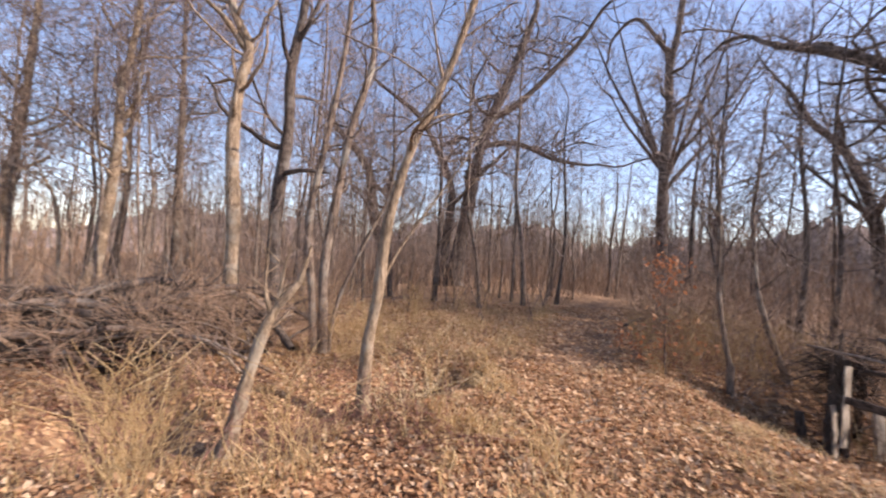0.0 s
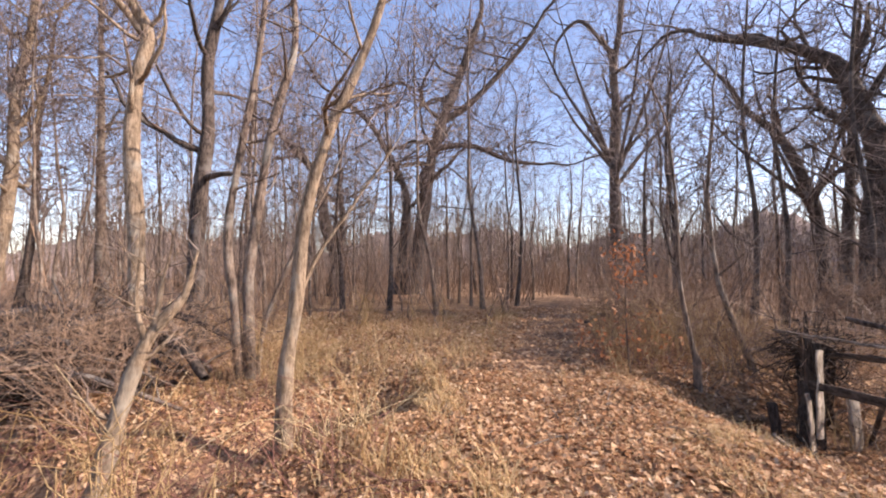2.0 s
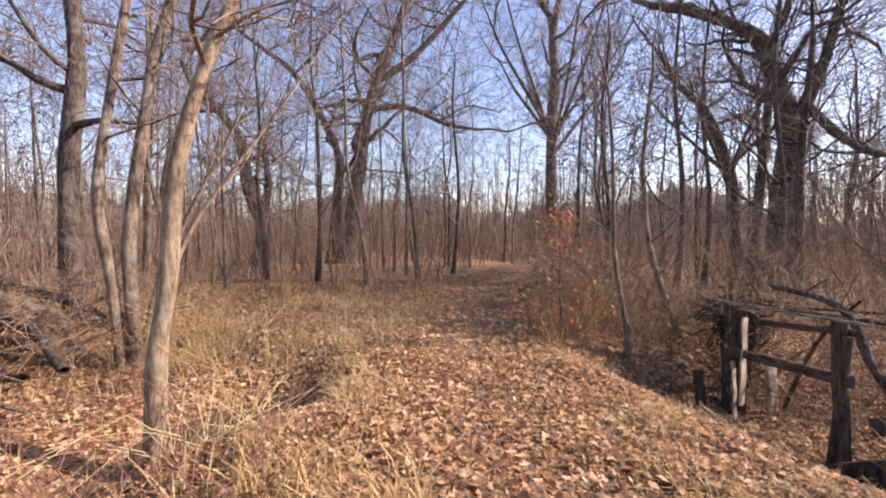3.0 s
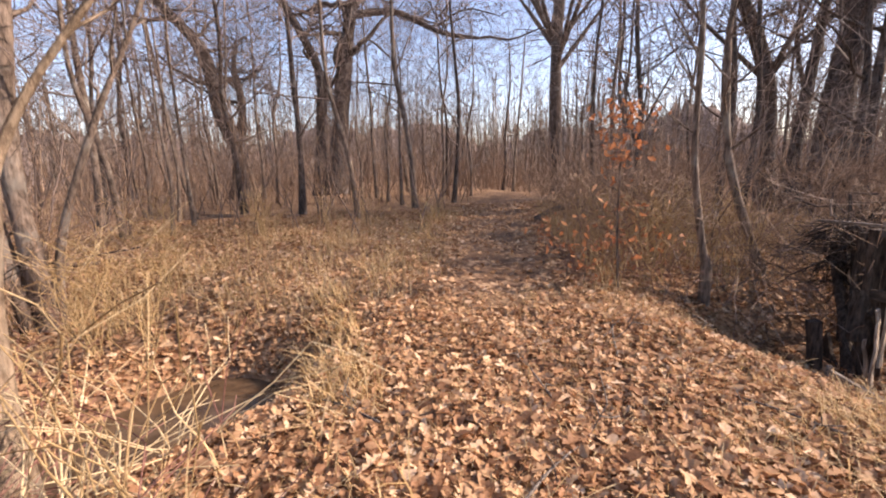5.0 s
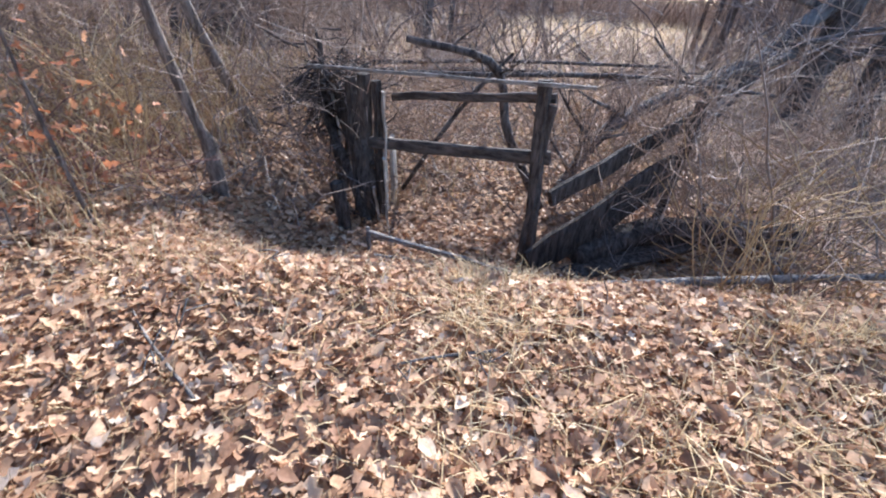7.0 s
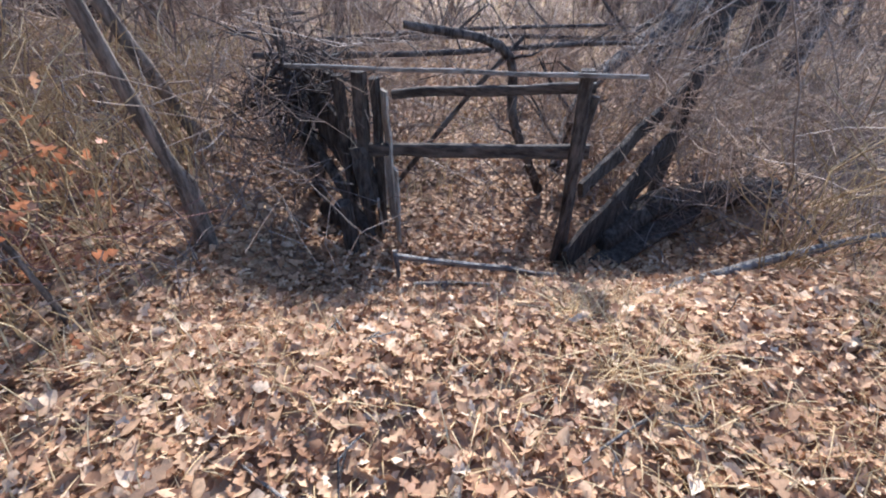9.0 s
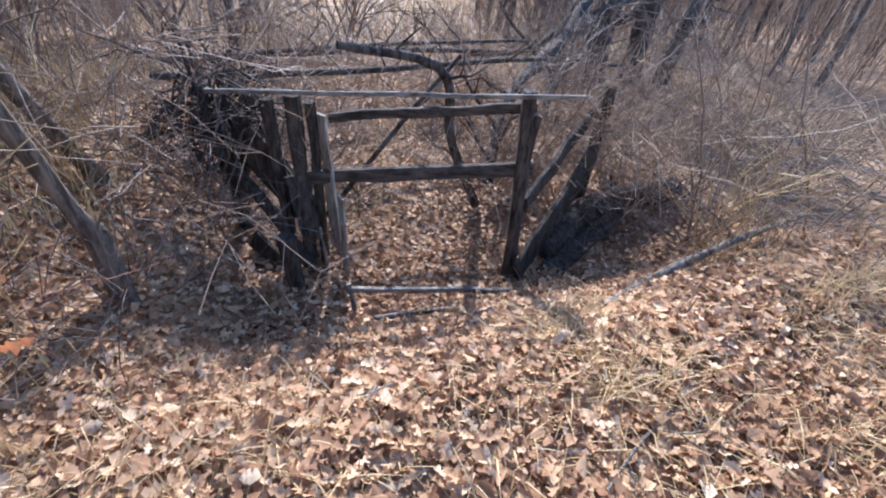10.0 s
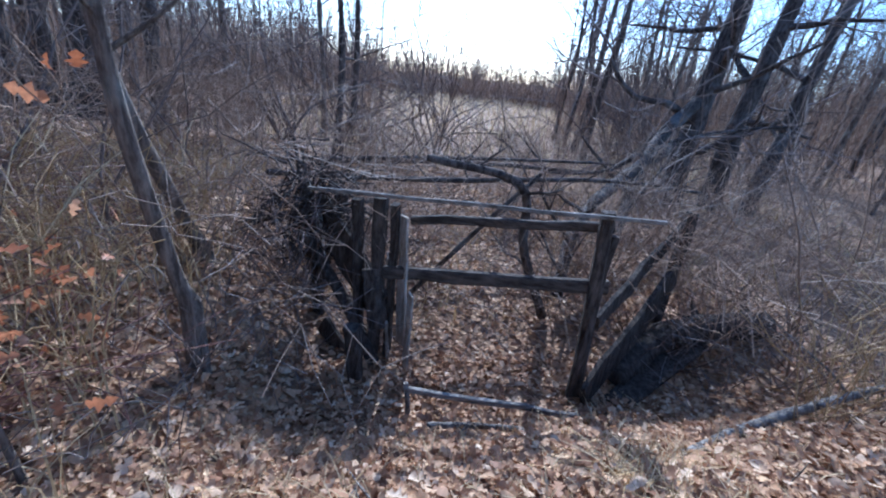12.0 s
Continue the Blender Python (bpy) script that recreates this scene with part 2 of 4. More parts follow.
trail = Buffer()
line = curve_points([(x, y, 0) for x, y in TRAIL[3:-1]], 90)
across = np.linspace(-1, 1, 9)
tang = np.gradient(line, axis=0)
tang /= np.linalg.norm(tang, axis=1)[:, None]
norm = np.stack([-tang[:, 1], tang[:, 0], 0 * tang[:, 0]], 1)
wide = 0.68 + 0.12 * np.sin(np.arange(90) * 0.9) + 0.06 * np.sin(np.arange(90) * 2.3)
tv = line[:, None] + norm[:, None] * (across[None, :, None] * wide[:, None, None])
tv[:, :, 2] = height(tv[:, :, 0], tv[:, :, 1]) + 0.012 - 0.03 * np.abs(across)[None] ** 3
k = np.arange(89 * 8)
q = (k // 8) * 9 + k % 8
trail.add(tv.reshape(-1, 3), np.stack([q, q + 1, q + 10, q + 9], 1))
tagged(part("trail", trail, M_TRAIL), "narrow trodden dark earth trail through the woodland", "path", kind="structure")

# the water reaches as far as the bank stays below its level
LEVEL = -0.47
shore = []
for ang in np.linspace(0, 2 * math.pi, 48, endpoint=False):
    d = 0.1
    while d < 1.05 and float(height(0.05 + d * math.cos(ang), 6.4 + d * math.sin(ang))) < LEVEL + 0.01:
        d += 0.03
    shore.append((0.05 + (d + 0.05) * math.cos(ang), 6.4 + (d + 0.05) * math.sin(ang), LEVEL))
bm = bmesh.new()
top = bm.faces.new([bm.verts.new(p) for p in shore])
for f in bmesh.ops.extrude_face_region(bm, geom=[top])["geom"]:
    if isinstance(f, bmesh.types.BMVert):
        f.co.z -= 0.05
bmesh.ops.recalc_face_normals(bm, faces=bm.faces)
pv = bpy.data.meshes.new("water")
bm.to_mesh(pv)
bm.free()
pv.materials.append(M_WATER)
tagged(new("water", pv), "still dark brown water standing in the ditch", "water", kind="structure")


# ------------------------------------------------------------ trees
def grow(fine, p, d, length, r, level, rnd, kink=0.25, up=0.12, kids=5, least=0.006, sides=5, own=None):
    """One limb that wanders, tapers and branches. own: a list that takes the limb itself, apart from its twigs."""
    coarse = least >= 0.006
    n = min(4 if coarse and own is None else 9, max(3, int(length / 0.3))) if level else (1 if coarse else 2)
    pts, dirs = [np.array(p, float)], []
    d = np.array(d, float)
    d /= np.linalg.norm(d)
    if n == 1:
        fine.tube([p, pts[0] + d * length * 1.6], [min(r, least), least * 0.4], 3)
        return
    for _ in range(n):
        d = d + np.array([rnd.gauss(0, kink), rnd.gauss(0, kink), rnd.gauss(0, kink) + up]) * 0.6
        d /= np.linalg.norm(d)
        dirs.append(d.copy())
        pts.append(pts[-1] + d * length / n)
    rad = np.linspace(r, max(least, r * 0.35), n + 1)
    if own is None:
        fine.tube(pts, rad, sides if r > 0.03 else 3)
    else:
        one = Buffer()
        one.tube(pts, rad, sides + 1 if r > 0.03 else 4)
        own.append(one)
    if level <= 0:
        return
    for _ in range(kids):
        i = min(n - 1, int(rnd.uniform(0.2, 1.0) * n))
        side = np.cross(dirs[i], [rnd.gauss(0, 1), rnd.gauss(0, 1), rnd.gauss(0, 1)])
        side /= np.linalg.norm(side) + 1e-9
        nd = dirs[i] * rnd.uniform(0.35, 0.9) + side * rnd.uniform(0.5, 1.0)
        grow(fine, pts[i + 1], nd, length * (rnd.uniform(0.45, 0.8) if coarse else rnd.uniform(0.42, 0.72)), max(least, rad[i + 1] * rnd.uniform(0.4, 0.68)), level - 1, rnd, kink, up, kids, least, sides)


def stem_tree(name, label, stems, mat, seed, limbs_n=9, reach=1.6, start=0.35, levels=3, kids=3, up=0.15, kink=0.32, group="", least=0.0045, flare=1.35, twig_mat=None, category="tree", split=True):
    """A tree of one or more bent stems (control points, lower and upper radius) with side limbs and a crown of twigs."""
    rnd = random.Random(seed)
    base = np.array(stems[0][0][0], float)
    base[2] = float(height(base[0], base[1])) - 0.02
    root = empty(name, base, label, category, group)
    crown, limbs = Buffer(), ([] if split else None)
    for s, (ctrl, r0, r1, *opt) in enumerate(stems):
        trunk = Buffer()
        rooted = s == 0 or bool(opt)
        pts = curve_points(np.array(ctrl, float), max(10, 5 * len(ctrl))) - base
        if rooted:
            foot = pts[0] + base
            drop = pts[0, 2] - (float(height(foot[0], foot[1])) - 0.1 - base[2])
            if drop > 0.02:
                pts = np.vstack([pts[0] - (0, 0, drop), pts])
        n = len(pts)
        u = np.linspace(0, 1, n)
        rad = r0 + (r1 - r0) * u ** 0.8
        rad *= 1 + 0.06 * np.sin(u * 23 + s) + 0.04 * np.sin(u * 51 + 2 * s)
        if rooted:
            rad *= 1 + (flare - 1) * np.exp(-u * n / 1.6)
        trunk.tube(pts, rad, 10 if r0 > 0.05 else 7)
        part("trunk" if s == 0 else "stem", trunk, mat, root)
        k = limbs_n if s == 0 else max(2, int(limbs_n * 0.6))
        for q in range(k):
            f = start + (1 - start) * (q + rnd.random()) / k
            i = min(n - 1, int(f * n))
            az = rnd.uniform(0, 2 * math.pi)
            out = np.array([math.cos(az), math.sin(az), rnd.uniform(0.1, 0.9)])
            grow(crown, pts[i], out, reach * rnd.uniform(0.6, 1.2) * (1.15 - 0.4 * f), max(least, rad[i] * rnd.uniform(0.3, 0.55)), levels, rnd, kink, up, kids, least, 5, limbs)
        grow(crown, pts[-1], pts[-1] - pts[-2] + np.array([0, 0, 1e-3]), reach, rad[-1] * 0.9, levels, rnd, kink, up, kids + 1, least, 5, limbs)
    for one in limbs or ():
        part("limb", one, mat, root)
    if crown.n:
        tagged(part("crown", crown, twig_mat or M_TWIG, root), kind="stuff")
    return root


def fan(top, n, reach, rise, r, seed):
    """Main limbs that spread and rise from the head of a trunk."""
    rnd = random.Random(seed)
    out = []
    for k in range(n):
        az = 2 * math.pi * (k + rnd.uniform(-0.25, 0.25)) / n
        d = np.array([math.cos(az), math.sin(az), 0]) * reach * rnd.uniform(0.6, 1.1)
        h = rise * rnd.uniform(0.7, 1.2)
        p = np.array(top) - (0, 0, rnd.uniform(0, rise * 0.25))
        out.append(([tuple(p), tuple(p + d * 0.35 + (0, 0, h * 0.3)), tuple(p + d * 0.75 + (0, 0, h * 0.65)), tuple(p + d * 1.05 + (0, 0, h))], r * rnd.uniform(0.7, 1.0), r * 0.25))
    return out


# near trees beside the ditch
stem_tree("tree", "grey-barked young tree forking high above the leafy bank", [
    ([(-3.62, 8.86, -1.16), (-3.71, 8.83, 0.77), (-3.74, 8.82, 2.14), (-3.84, 8.77, 3.84), (-3.78, 8.80, 5.02), (-3.67, 8.84, 5.80), (-3.96, 8.73, 6.48), (-4.10, 8.66, 7.35), (-4.21, 8.62, 8.46)], 0.173, 0.065),
    ([(-3.70, 8.84, 5.74), (-4.09, 8.67, 6.26), (-4.41, 8.52, 6.53), (-4.81, 8.31, 6.80)], 0.077, 0.026)], M_PALEBARK, 1, 13, 1.8, 0.4)
stem_tree("tree", "dark leaning tree with broken pale patches on its bark", [
    ([(-3.45, 10.90, -0.81), (-3.53, 10.88, 1.32), (-3.51, 10.88, 3.03), (-3.37, 10.93, 4.77), (-3.40, 10.91, 6.22), (-3.22, 10.96, 7.58), (-3.14, 10.99, 8.64), (-3.16, 10.99, 9.98)], 0.204, 0.084)], M_DARKBARK, 2, 14, 2.2, 0.3)
stem_tree("leaning_stem", "bare pale stem leaning over the ditch, its top broken off", [
    ([(-2.10, 4.69, -0.74), (-1.96, 4.74, -0.10), (-1.86, 4.77, 0.38), (-1.70, 4.83, 0.94), (-1.43, 4.90, 1.33)], 0.105, 0.042),
    ([(-1.81, 4.79, 0.50), (-1.65, 4.84, 1.07), (-1.59, 4.86, 1.51)], 0.042, 0.017),
    ([(-1.70, 4.83, 0.94), (-1.77, 4.80, 1.25), (-1.76, 4.80, 1.63)], 0.034, 0.011)], M_PALEBARK, 3, 5, 0.45, 0.45, 1, 3)
stem_tree("tree", "clump of slender brown stems growing from one root", [
    ([(-1.74, 8.57, -1.24), (-1.81, 8.56, 0.43), (-1.83, 8.56, 1.54), (-1.65, 8.59, 3.05), (-1.45, 8.62, 4.34), (-1.13, 8.66, 5.67), (-1.20, 8.64, 6.96), (-1.39, 8.62, 8.35)], 0.117, 0.047),
    ([(-1.88, 8.55, -1.14), (-2.04, 8.53, 0.86), (-2.17, 8.49, 2.20), (-1.97, 8.54, 3.81), (-1.77, 8.57, 5.10), (-1.64, 8.59, 6.42), (-1.60, 8.60, 7.83)], 0.093, 0.039, "root"),
    ([(-1.68, 8.59, -1.14), (-1.61, 8.60, 0.43), (-1.13, 8.66, 1.82), (-0.62, 8.70, 2.90), (-0.31, 8.71, 3.63)], 0.055, 0.019, "root")], M_BARK, 4, 13, 1.5, 0.4)
stem_tree("tree", "slender leaning tree with warm brown bark beside the trail", [
    ([(-0.70, 5.67, -0.60), (-0.68, 5.67, 0.42), (-0.58, 5.68, 1.18), (-0.48, 5.68, 2.25), (-0.20, 5.70, 3.28), (-0.02, 5.68, 3.68), (0.26, 5.67, 4.41), (0.52, 5.64, 5.29), (0.78, 5.61, 6.17)], 0.099, 0.041),
    ([(-0.58, 5.68, 1.18), (-0.36, 5.78, 1.73), (0.02, 5.88, 2.33), (0.52, 5.93, 3.08)], 0.03, 0.012)], M_PALEBARK, 5, 11, 1.4, 0.45)
stem_tree("tree", "tall leaning bare tree in open woodland", [
    ([(-10.35, 14.45, -0.19), (-10.10, 14.62, 1.82), (-9.92, 14.74, 4.46), (-9.90, 14.75, 6.54), (-9.69, 14.89, 8.73), (-9.55, 14.98, 11.13)], 0.24, 0.08)], M_PALEBARK, 6, 16, 2.6, 0.3, kids=5, least=0.009)
stem_tree("tree", "tall bare tree with upswept branches in open woodland", [
    ([(-14.02, 15.80, -0.10), (-14.02, 15.80, 3.41), (-13.87, 15.93, 6.04), (-13.72, 16.05, 10.17), (-13.64, 16.12, 12.08)], 0.24, 0.07)], M_PALEBARK, 7, 16, 2.6, 0.3, kids=5, least=0.009)
stem_tree("tree", "short pale crooked sapling", [
    ([(-10.01, 12.84, -0.18), (-10.02, 12.83, 1.74), (-10.16, 12.72, 2.84), (-10.37, 12.56, 3.43)], 0.07, 0.03)], M_PALEBARK, 8, 6, 1.0, 0.5, least=0.008)
stem_tree("tree", "straight tall bare tree", [
    ([(-11.29, 21.63, -0.24), (-11.42, 21.56, 5.41), (-11.50, 21.52, 9.57), (-11.64, 21.45, 14.29)], 0.26, 0.08)], M_BARK, 9, 16, 3.0, 0.3, kids=5, least=0.011)

# old oaks
stem_tree("oak", "massive old oak with twin trunks and crooked limbs", [
    ([(2.96, 28.14, -0.17), (3.44, 28.10, 2.98), (3.81, 28.05, 5.78), (4.18, 28.01, 8.23), (4.89, 27.90, 11.04), (6.12, 27.67, 14.23), (6.82, 27.52, 16.34), (7.52, 27.34, 18.44)], 0.56, 0.2),
    ([(2.17, 28.50, -0.24), (2.53, 28.47, 4.04), (2.66, 28.46, 6.49), (1.52, 28.53, 9.19), (0.08, 28.54, 11.43), (-1.46, 28.46, 12.54)], 0.36, 0.14, "root"),
    ([(4.02, 28.03, 9.44), (6.77, 27.53, 9.71), (9.16, 26.85, 8.66), (11.15, 26.09, 8.27)], 0.24, 0.09),
    ([(4.55, 27.95, 11.02), (6.79, 27.52, 12.51), (8.85, 26.95, 14.63), (10.52, 26.35, 16.68), (11.49, 25.94, 18.35)], 0.28, 0.1)],
    M_DARKBARK, 10, 17, 5.0, 0.32, 3, 4, 0.05, 0.42, least=0.01)
stem_tree("oak", "dark old trunk leaning aside with a broken stub", [
    ([(-1.85, 27.79, -0.09), (-1.73, 27.80, 2.26), (-2.43, 27.73, 4.50), (-2.81, 27.68, 7.02), (-3.76, 27.54, 8.47), (-5.06, 27.30, 9.80)], 0.55, 0.17),
    ([(-1.82, 27.79, 1.93), (-1.39, 27.83, 4.54), (-1.57, 27.82, 6.48)], 0.28, 0.16)], M_DARKBARK, 11, 10, 3.6, 0.45, 3, 4, 0.05, 0.4, least=0.009)
stem_tree("oak", "dark oak beside the trail with a fan of rising limbs", [
    ([(19.37, 30.91, -0.28), (19.30, 30.95, 9.63), (19.50, 30.83, 14.02), (19.39, 30.89, 17.59), (19.80, 30.63, 20.17), (20.15, 30.40, 24.96)], 0.5, 0.2),
    ([(19.43, 30.87, 18.47), (17.36, 32.09, 21.86), (15.72, 32.94, 20.52), (15.39, 33.09, 18.68)], 0.2, 0.08)] + fan((19.3, 30.95, 10.0), 9, 7.5, 9.0, 0.22, 5), M_DARKBARK, 12, 12, 3.6, 0.3, 3, 3, 0.1, 0.32, least=0.009)
stem_tree("oak", "huge dark oak with long twisting limbs", [
    ([(16.48, 11.74, 0.30), (16.48, 11.73, 3.25), (16.57, 11.60, 5.18), (16.30, 12.01, 7.22), (15.92, 12.54, 8.78), (14.69, 14.05, 10.14), (13.74, 15.03, 10.70)], 0.5, 0.14),
    ([(16.59, 11.57, 5.08), (16.94, 11.00, 6.93), (17.20, 10.56, 9.14), (17.25, 10.46, 10.35)], 0.22, 0.1),
    ([(16.80, 11.23, 5.87), (17.29, 10.38, 4.58), (17.69, 9.61, 4.01), (18.03, 8.86, 4.13)], 0.17, 0.06)], M_DARKBARK, 13, 15, 3.8, 0.35, 3, 3, 0.05, 0.45, least=0.009)
stem_tree("oak", "dark bare tree with wide crooked crown", [
    ([(18.12, 14.62, 0.52), (18.05, 14.71, 1.96), (17.91, 14.89, 4.39), (17.37, 15.55, 6.92), (16.64, 16.36, 8.35), (16.16, 16.86, 9.74)], 0.33, 0.1)] + fan((17.9, 14.9, 4.6), 6, 3.6, 4.5, 0.13, 6), M_DARKBARK, 14, 10, 2.8, 0.4, 3, 3, 0.08, 0.36, least=0.007)
stem_tree("oak", "dark straight bare tree with crooked crown", [
    ([(16.84, 12.98, 0.63), (16.88, 12.93, 2.34), (17.00, 12.75, 5.49), (17.12, 12.58, 8.14), (17.20, 12.46, 10.14)], 0.24, 0.08)], M_DARKBARK, 15, 10, 3.0, 0.4, 3, 3, 0.1, 0.3, least=0.012)
stem_tree("tree", "dark slim tree beside the old oak", [
    ([(13.33, 9.23, 0.27), (13.31, 9.27, 2.87), (13.36, 9.19, 4.82), (13.43, 9.07, 6.86)], 0.14, 0.06)], M_DARKBARK, 19, 11, 2.2, 0.4, 2, 4, 0.1, 0.3, least=0.01)
stem_tree("tree", "thin curving bare stem above brown undergrowth", [
    ([(5.06, 6.33, 0.19), (5.02, 6.38, 0.44), (4.93, 6.48, 1.35), (4.92, 6.49, 2.37), (4.91, 6.51, 2.90), (4.87, 6.55, 3.72)], 0.050, 0.020)], M_BARK, 16, 8, 1.2, 0.45)
stem_tree("tree", "thin bare stem leaning from brown undergrowth", [
    ([(6.32, 6.62, 0.00), (6.26, 6.71, 0.28), (6.07, 6.97, 1.34), (6.00, 7.06, 2.56), (6.01, 7.04, 3.18), (6.08, 6.95, 4.32)], 0.065, 0.025)], M_BARK, 17, 9, 1.3, 0.4)
for i, (x, y, tall) in enumerate([(10.5, 10.6, 9.0), (11.6, 8.7, 8.5), (9.0, 11.8, 7.5), (12.2, 11.2, 9.0), (13.2, 5.6, 8.0), (15.5, 5.2, 10.0)]):
    z = float(height(x, y))
    stem_tree("tree", "slender bare tree standing at the woodland edge", [
        ([(x, y, z), (x + 0.1, y - 0.1, z + tall * 0.3), (x, y + 0.1, z + tall * 0.65), (x + 0.2, y, z + tall)], 0.1, 0.03)], M_DARKBARK, 80 + i, 11, 1.9, 0.3, 2, 4, 0.15, 0.25, least=0.009)

# leaning cluster of trunks beyond the old gate
CL = np.array((10.9, -1.9, -0.68))
stem_tree("tree", "cluster of thick dark trunks with a drooping limb", [
    ([tuple(CL), tuple(CL + (0.05, -0.1, 1.6)), tuple(CL + (0.1, -0.35, 4.0)), tuple(CL + (0.2, -0.7, 8.0))], 0.3, 0.14),
    ([tuple(CL + (-0.2, -1.0, 0)), tuple(CL + (-0.1, -1.1, 1.8)), tuple(CL + (0.0, -1.5, 4.2)), tuple(CL + (0.0, -1.9, 8.5))], 0.27, 0.12, "root"),
    ([tuple(CL + (-0.5, -1.7, 0)), tuple(CL + (-0.4, -2.1, 1.6)), tuple(CL + (-0.4, -2.3, 3.6)), tuple(CL + (-0.3, -3.2, 7.5))], 0.2, 0.09, "root"),
    ([tuple(CL + (0.1, -0.1, 2.3)), tuple(CL + (-0.5, 1.1, 1.5)), tuple(CL + (-1.4, 2.1, 0.7)), tuple(CL + (-2.3, 2.9, 0.05))], 0.15, 0.09)],
    M_DARKBARK, 18, 9, 2.6, 0.3, 2, 4, 0.1, 0.3, least=0.009)


# ------------------------------------------------------------ woodland
def wood_tree(name, label, seed, tall, r, limbs_n, reach, mat, start=0.35, kink=0.2, least=0.009, lean=0.06, levels=2):
    rnd = random.Random(seed)
    p = [(0.0, 0.0, 0.0)]
    for i in range(1, 6):
        p.append((p[-1][0] + rnd.gauss(0, lean) * tall / 5, p[-1][1] + rnd.gauss(0, lean) * tall / 5, tall * i / 5))
    return stem_tree(name, label, [(p, r, r * 0.3)], mat, seed, limbs_n, reach, start, levels, 3, 0.16, kink, "woodland trees", least, split=False)


KINDS = [
    wood_tree("tree", "slender bare tree with grey bark in the woodland", 31, 9.5, 0.085, 10, 1.7, M_BARK),
    wood_tree("tree", "slender brown bare tree in the woodland", 32, 8.0, 0.07, 9, 1.5, M_BARK, lean=0.09),
    wood_tree("tree", "tall bare tree with rising branches in the woodland", 33, 12.0, 0.14, 13, 2.4, M_BARK, 0.3),
    wood_tree("tree", "thin straight bare pole tree in the woodland", 34, 7.0, 0.05, 8, 1.1, M_BARK, 0.4),
    wood_tree("tree", "bare tree with a wide crooked crown in the woodland", 35, 11.0, 0.17, 14, 3.0, M_DARKBARK, 0.3, 0.3),
    wood_tree("tree", "crooked thin bare tree in the woodland", 36, 6.5, 0.055, 8, 1.3, M_BARK, 0.35, 0.3, lean=0.14),
]
NEAR_KINDS = [
    wood_tree("tree", "slender bare tree with a fine twiggy crown in the woodland", 41, 9.5, 0.085, 12, 2.2, M_BARK, kink=0.28, least=0.0065, levels=3),
    wood_tree("tree", "slender crooked bare tree with brown bark in the woodland", 42, 8.5, 0.075, 11, 2.0, M_BARK, kink=0.32, lean=0.12, least=0.0065, levels=3),
    wood_tree("tree", "tall bare tree with a spreading twiggy crown in the woodland", 43, 12.0, 0.14, 14, 3.0, M_DARKBARK, 0.28, 0.3, least=0.0065, levels=3),
    wood_tree("tree", "thin bare pole tree with fine branches in the woodland", 44, 7.5, 0.055, 9, 1.5, M_BARK, 0.3, 0.28, lean=0.09, least=0.0065, levels=3),
]
for k in KINDS + NEAR_KINDS:
    k.location = (0, 0, 0)


def in_field(x, y):
    """The open strip of meadow that runs off towards the sun."""
    b = math.degrees(math.atan2(x - 2.7, y - 5.5))
    far = math.hypot(x - 2.7, y - 5.5)
    return 95 < b < 117 or (far > 36 and 88 < b < 120)


placed = []


def wood_spot(lo, hi):
    for _ in range(200):
        b, d = R.uniform(-75, 150), math.sqrt(R.uniform(lo * lo, hi * hi))
        x, y = 1.5 + d * math.sin(radians(b)), 4 + d * math.cos(radians(b))
        if float(to_line(np.array(x), np.array(y), TRAIL)) < 1.5 or in_field(x, y):
            continue
        if b < -25 and d < 13:
            continue
        if 30 < b < 75 and d < 13 or b > 118 and d < 15:
            continue
        if 62 < b < 90 and (d < 13 or R.random() < 0.4):
            continue
        if y < 13 and -6 < x < 4 or (x > 3 and y < 9 and d < 9):
            continue
        if all((x - q[0]) ** 2 + (y - q[1]) ** 2 > 0.7 for q in placed):
            placed.append((x, y))
            return x, y
    return None


def stand(kinds, used, weights, x, y):
    k = R.choices(range(len(kinds)), weights)[0]
    m = Matrix.Translation((x, y, float(height(x, y)) - 0.03)) @ Matrix.Rotation(R.uniform(0, 6.28), 4, "Z") @ Matrix.Rotation(R.gauss(0, 0.05), 4, "X") @ Matrix.Scale(R.uniform(0.8, 1.2), 4)
    if k in used:
        copy_thing(kinds[k], m)
    else:
        used.add(k)
        kinds[k].matrix_basis = m


first, first_near = set(), set()
for i in range(275):
    spot = wood_spot(10, 24) if i < 110 else wood_spot(20, 50)
    if spot and i < 110:
        stand(NEAR_KINDS, first_near, (0.28, 0.28, 0.16, 0.28), *spot)
    elif spot:
        stand(KINDS, first, (0.2, 0.2, 0.14, 0.24, 0.08, 0.14), *spot)
# the wood that closes the meadow on both sides
for i in range(74):
    b, d = (R.uniform(119, 168), R.uniform(14, 42)) if i < 42 else (R.uniform(58, 94), R.uniform(16, 42))
    x, y = 2.7 + d * math.sin(radians(b)), 5.5 + d * math.cos(radians(b))
    if not in_field(x, y) and all((x - q[0]) ** 2 + (y - q[1]) ** 2 > 0.7 for q in placed):
        placed.append((x, y))
        stand(KINDS, first, (0.22, 0.22, 0.14, 0.18, 0.1, 0.14), x, y)

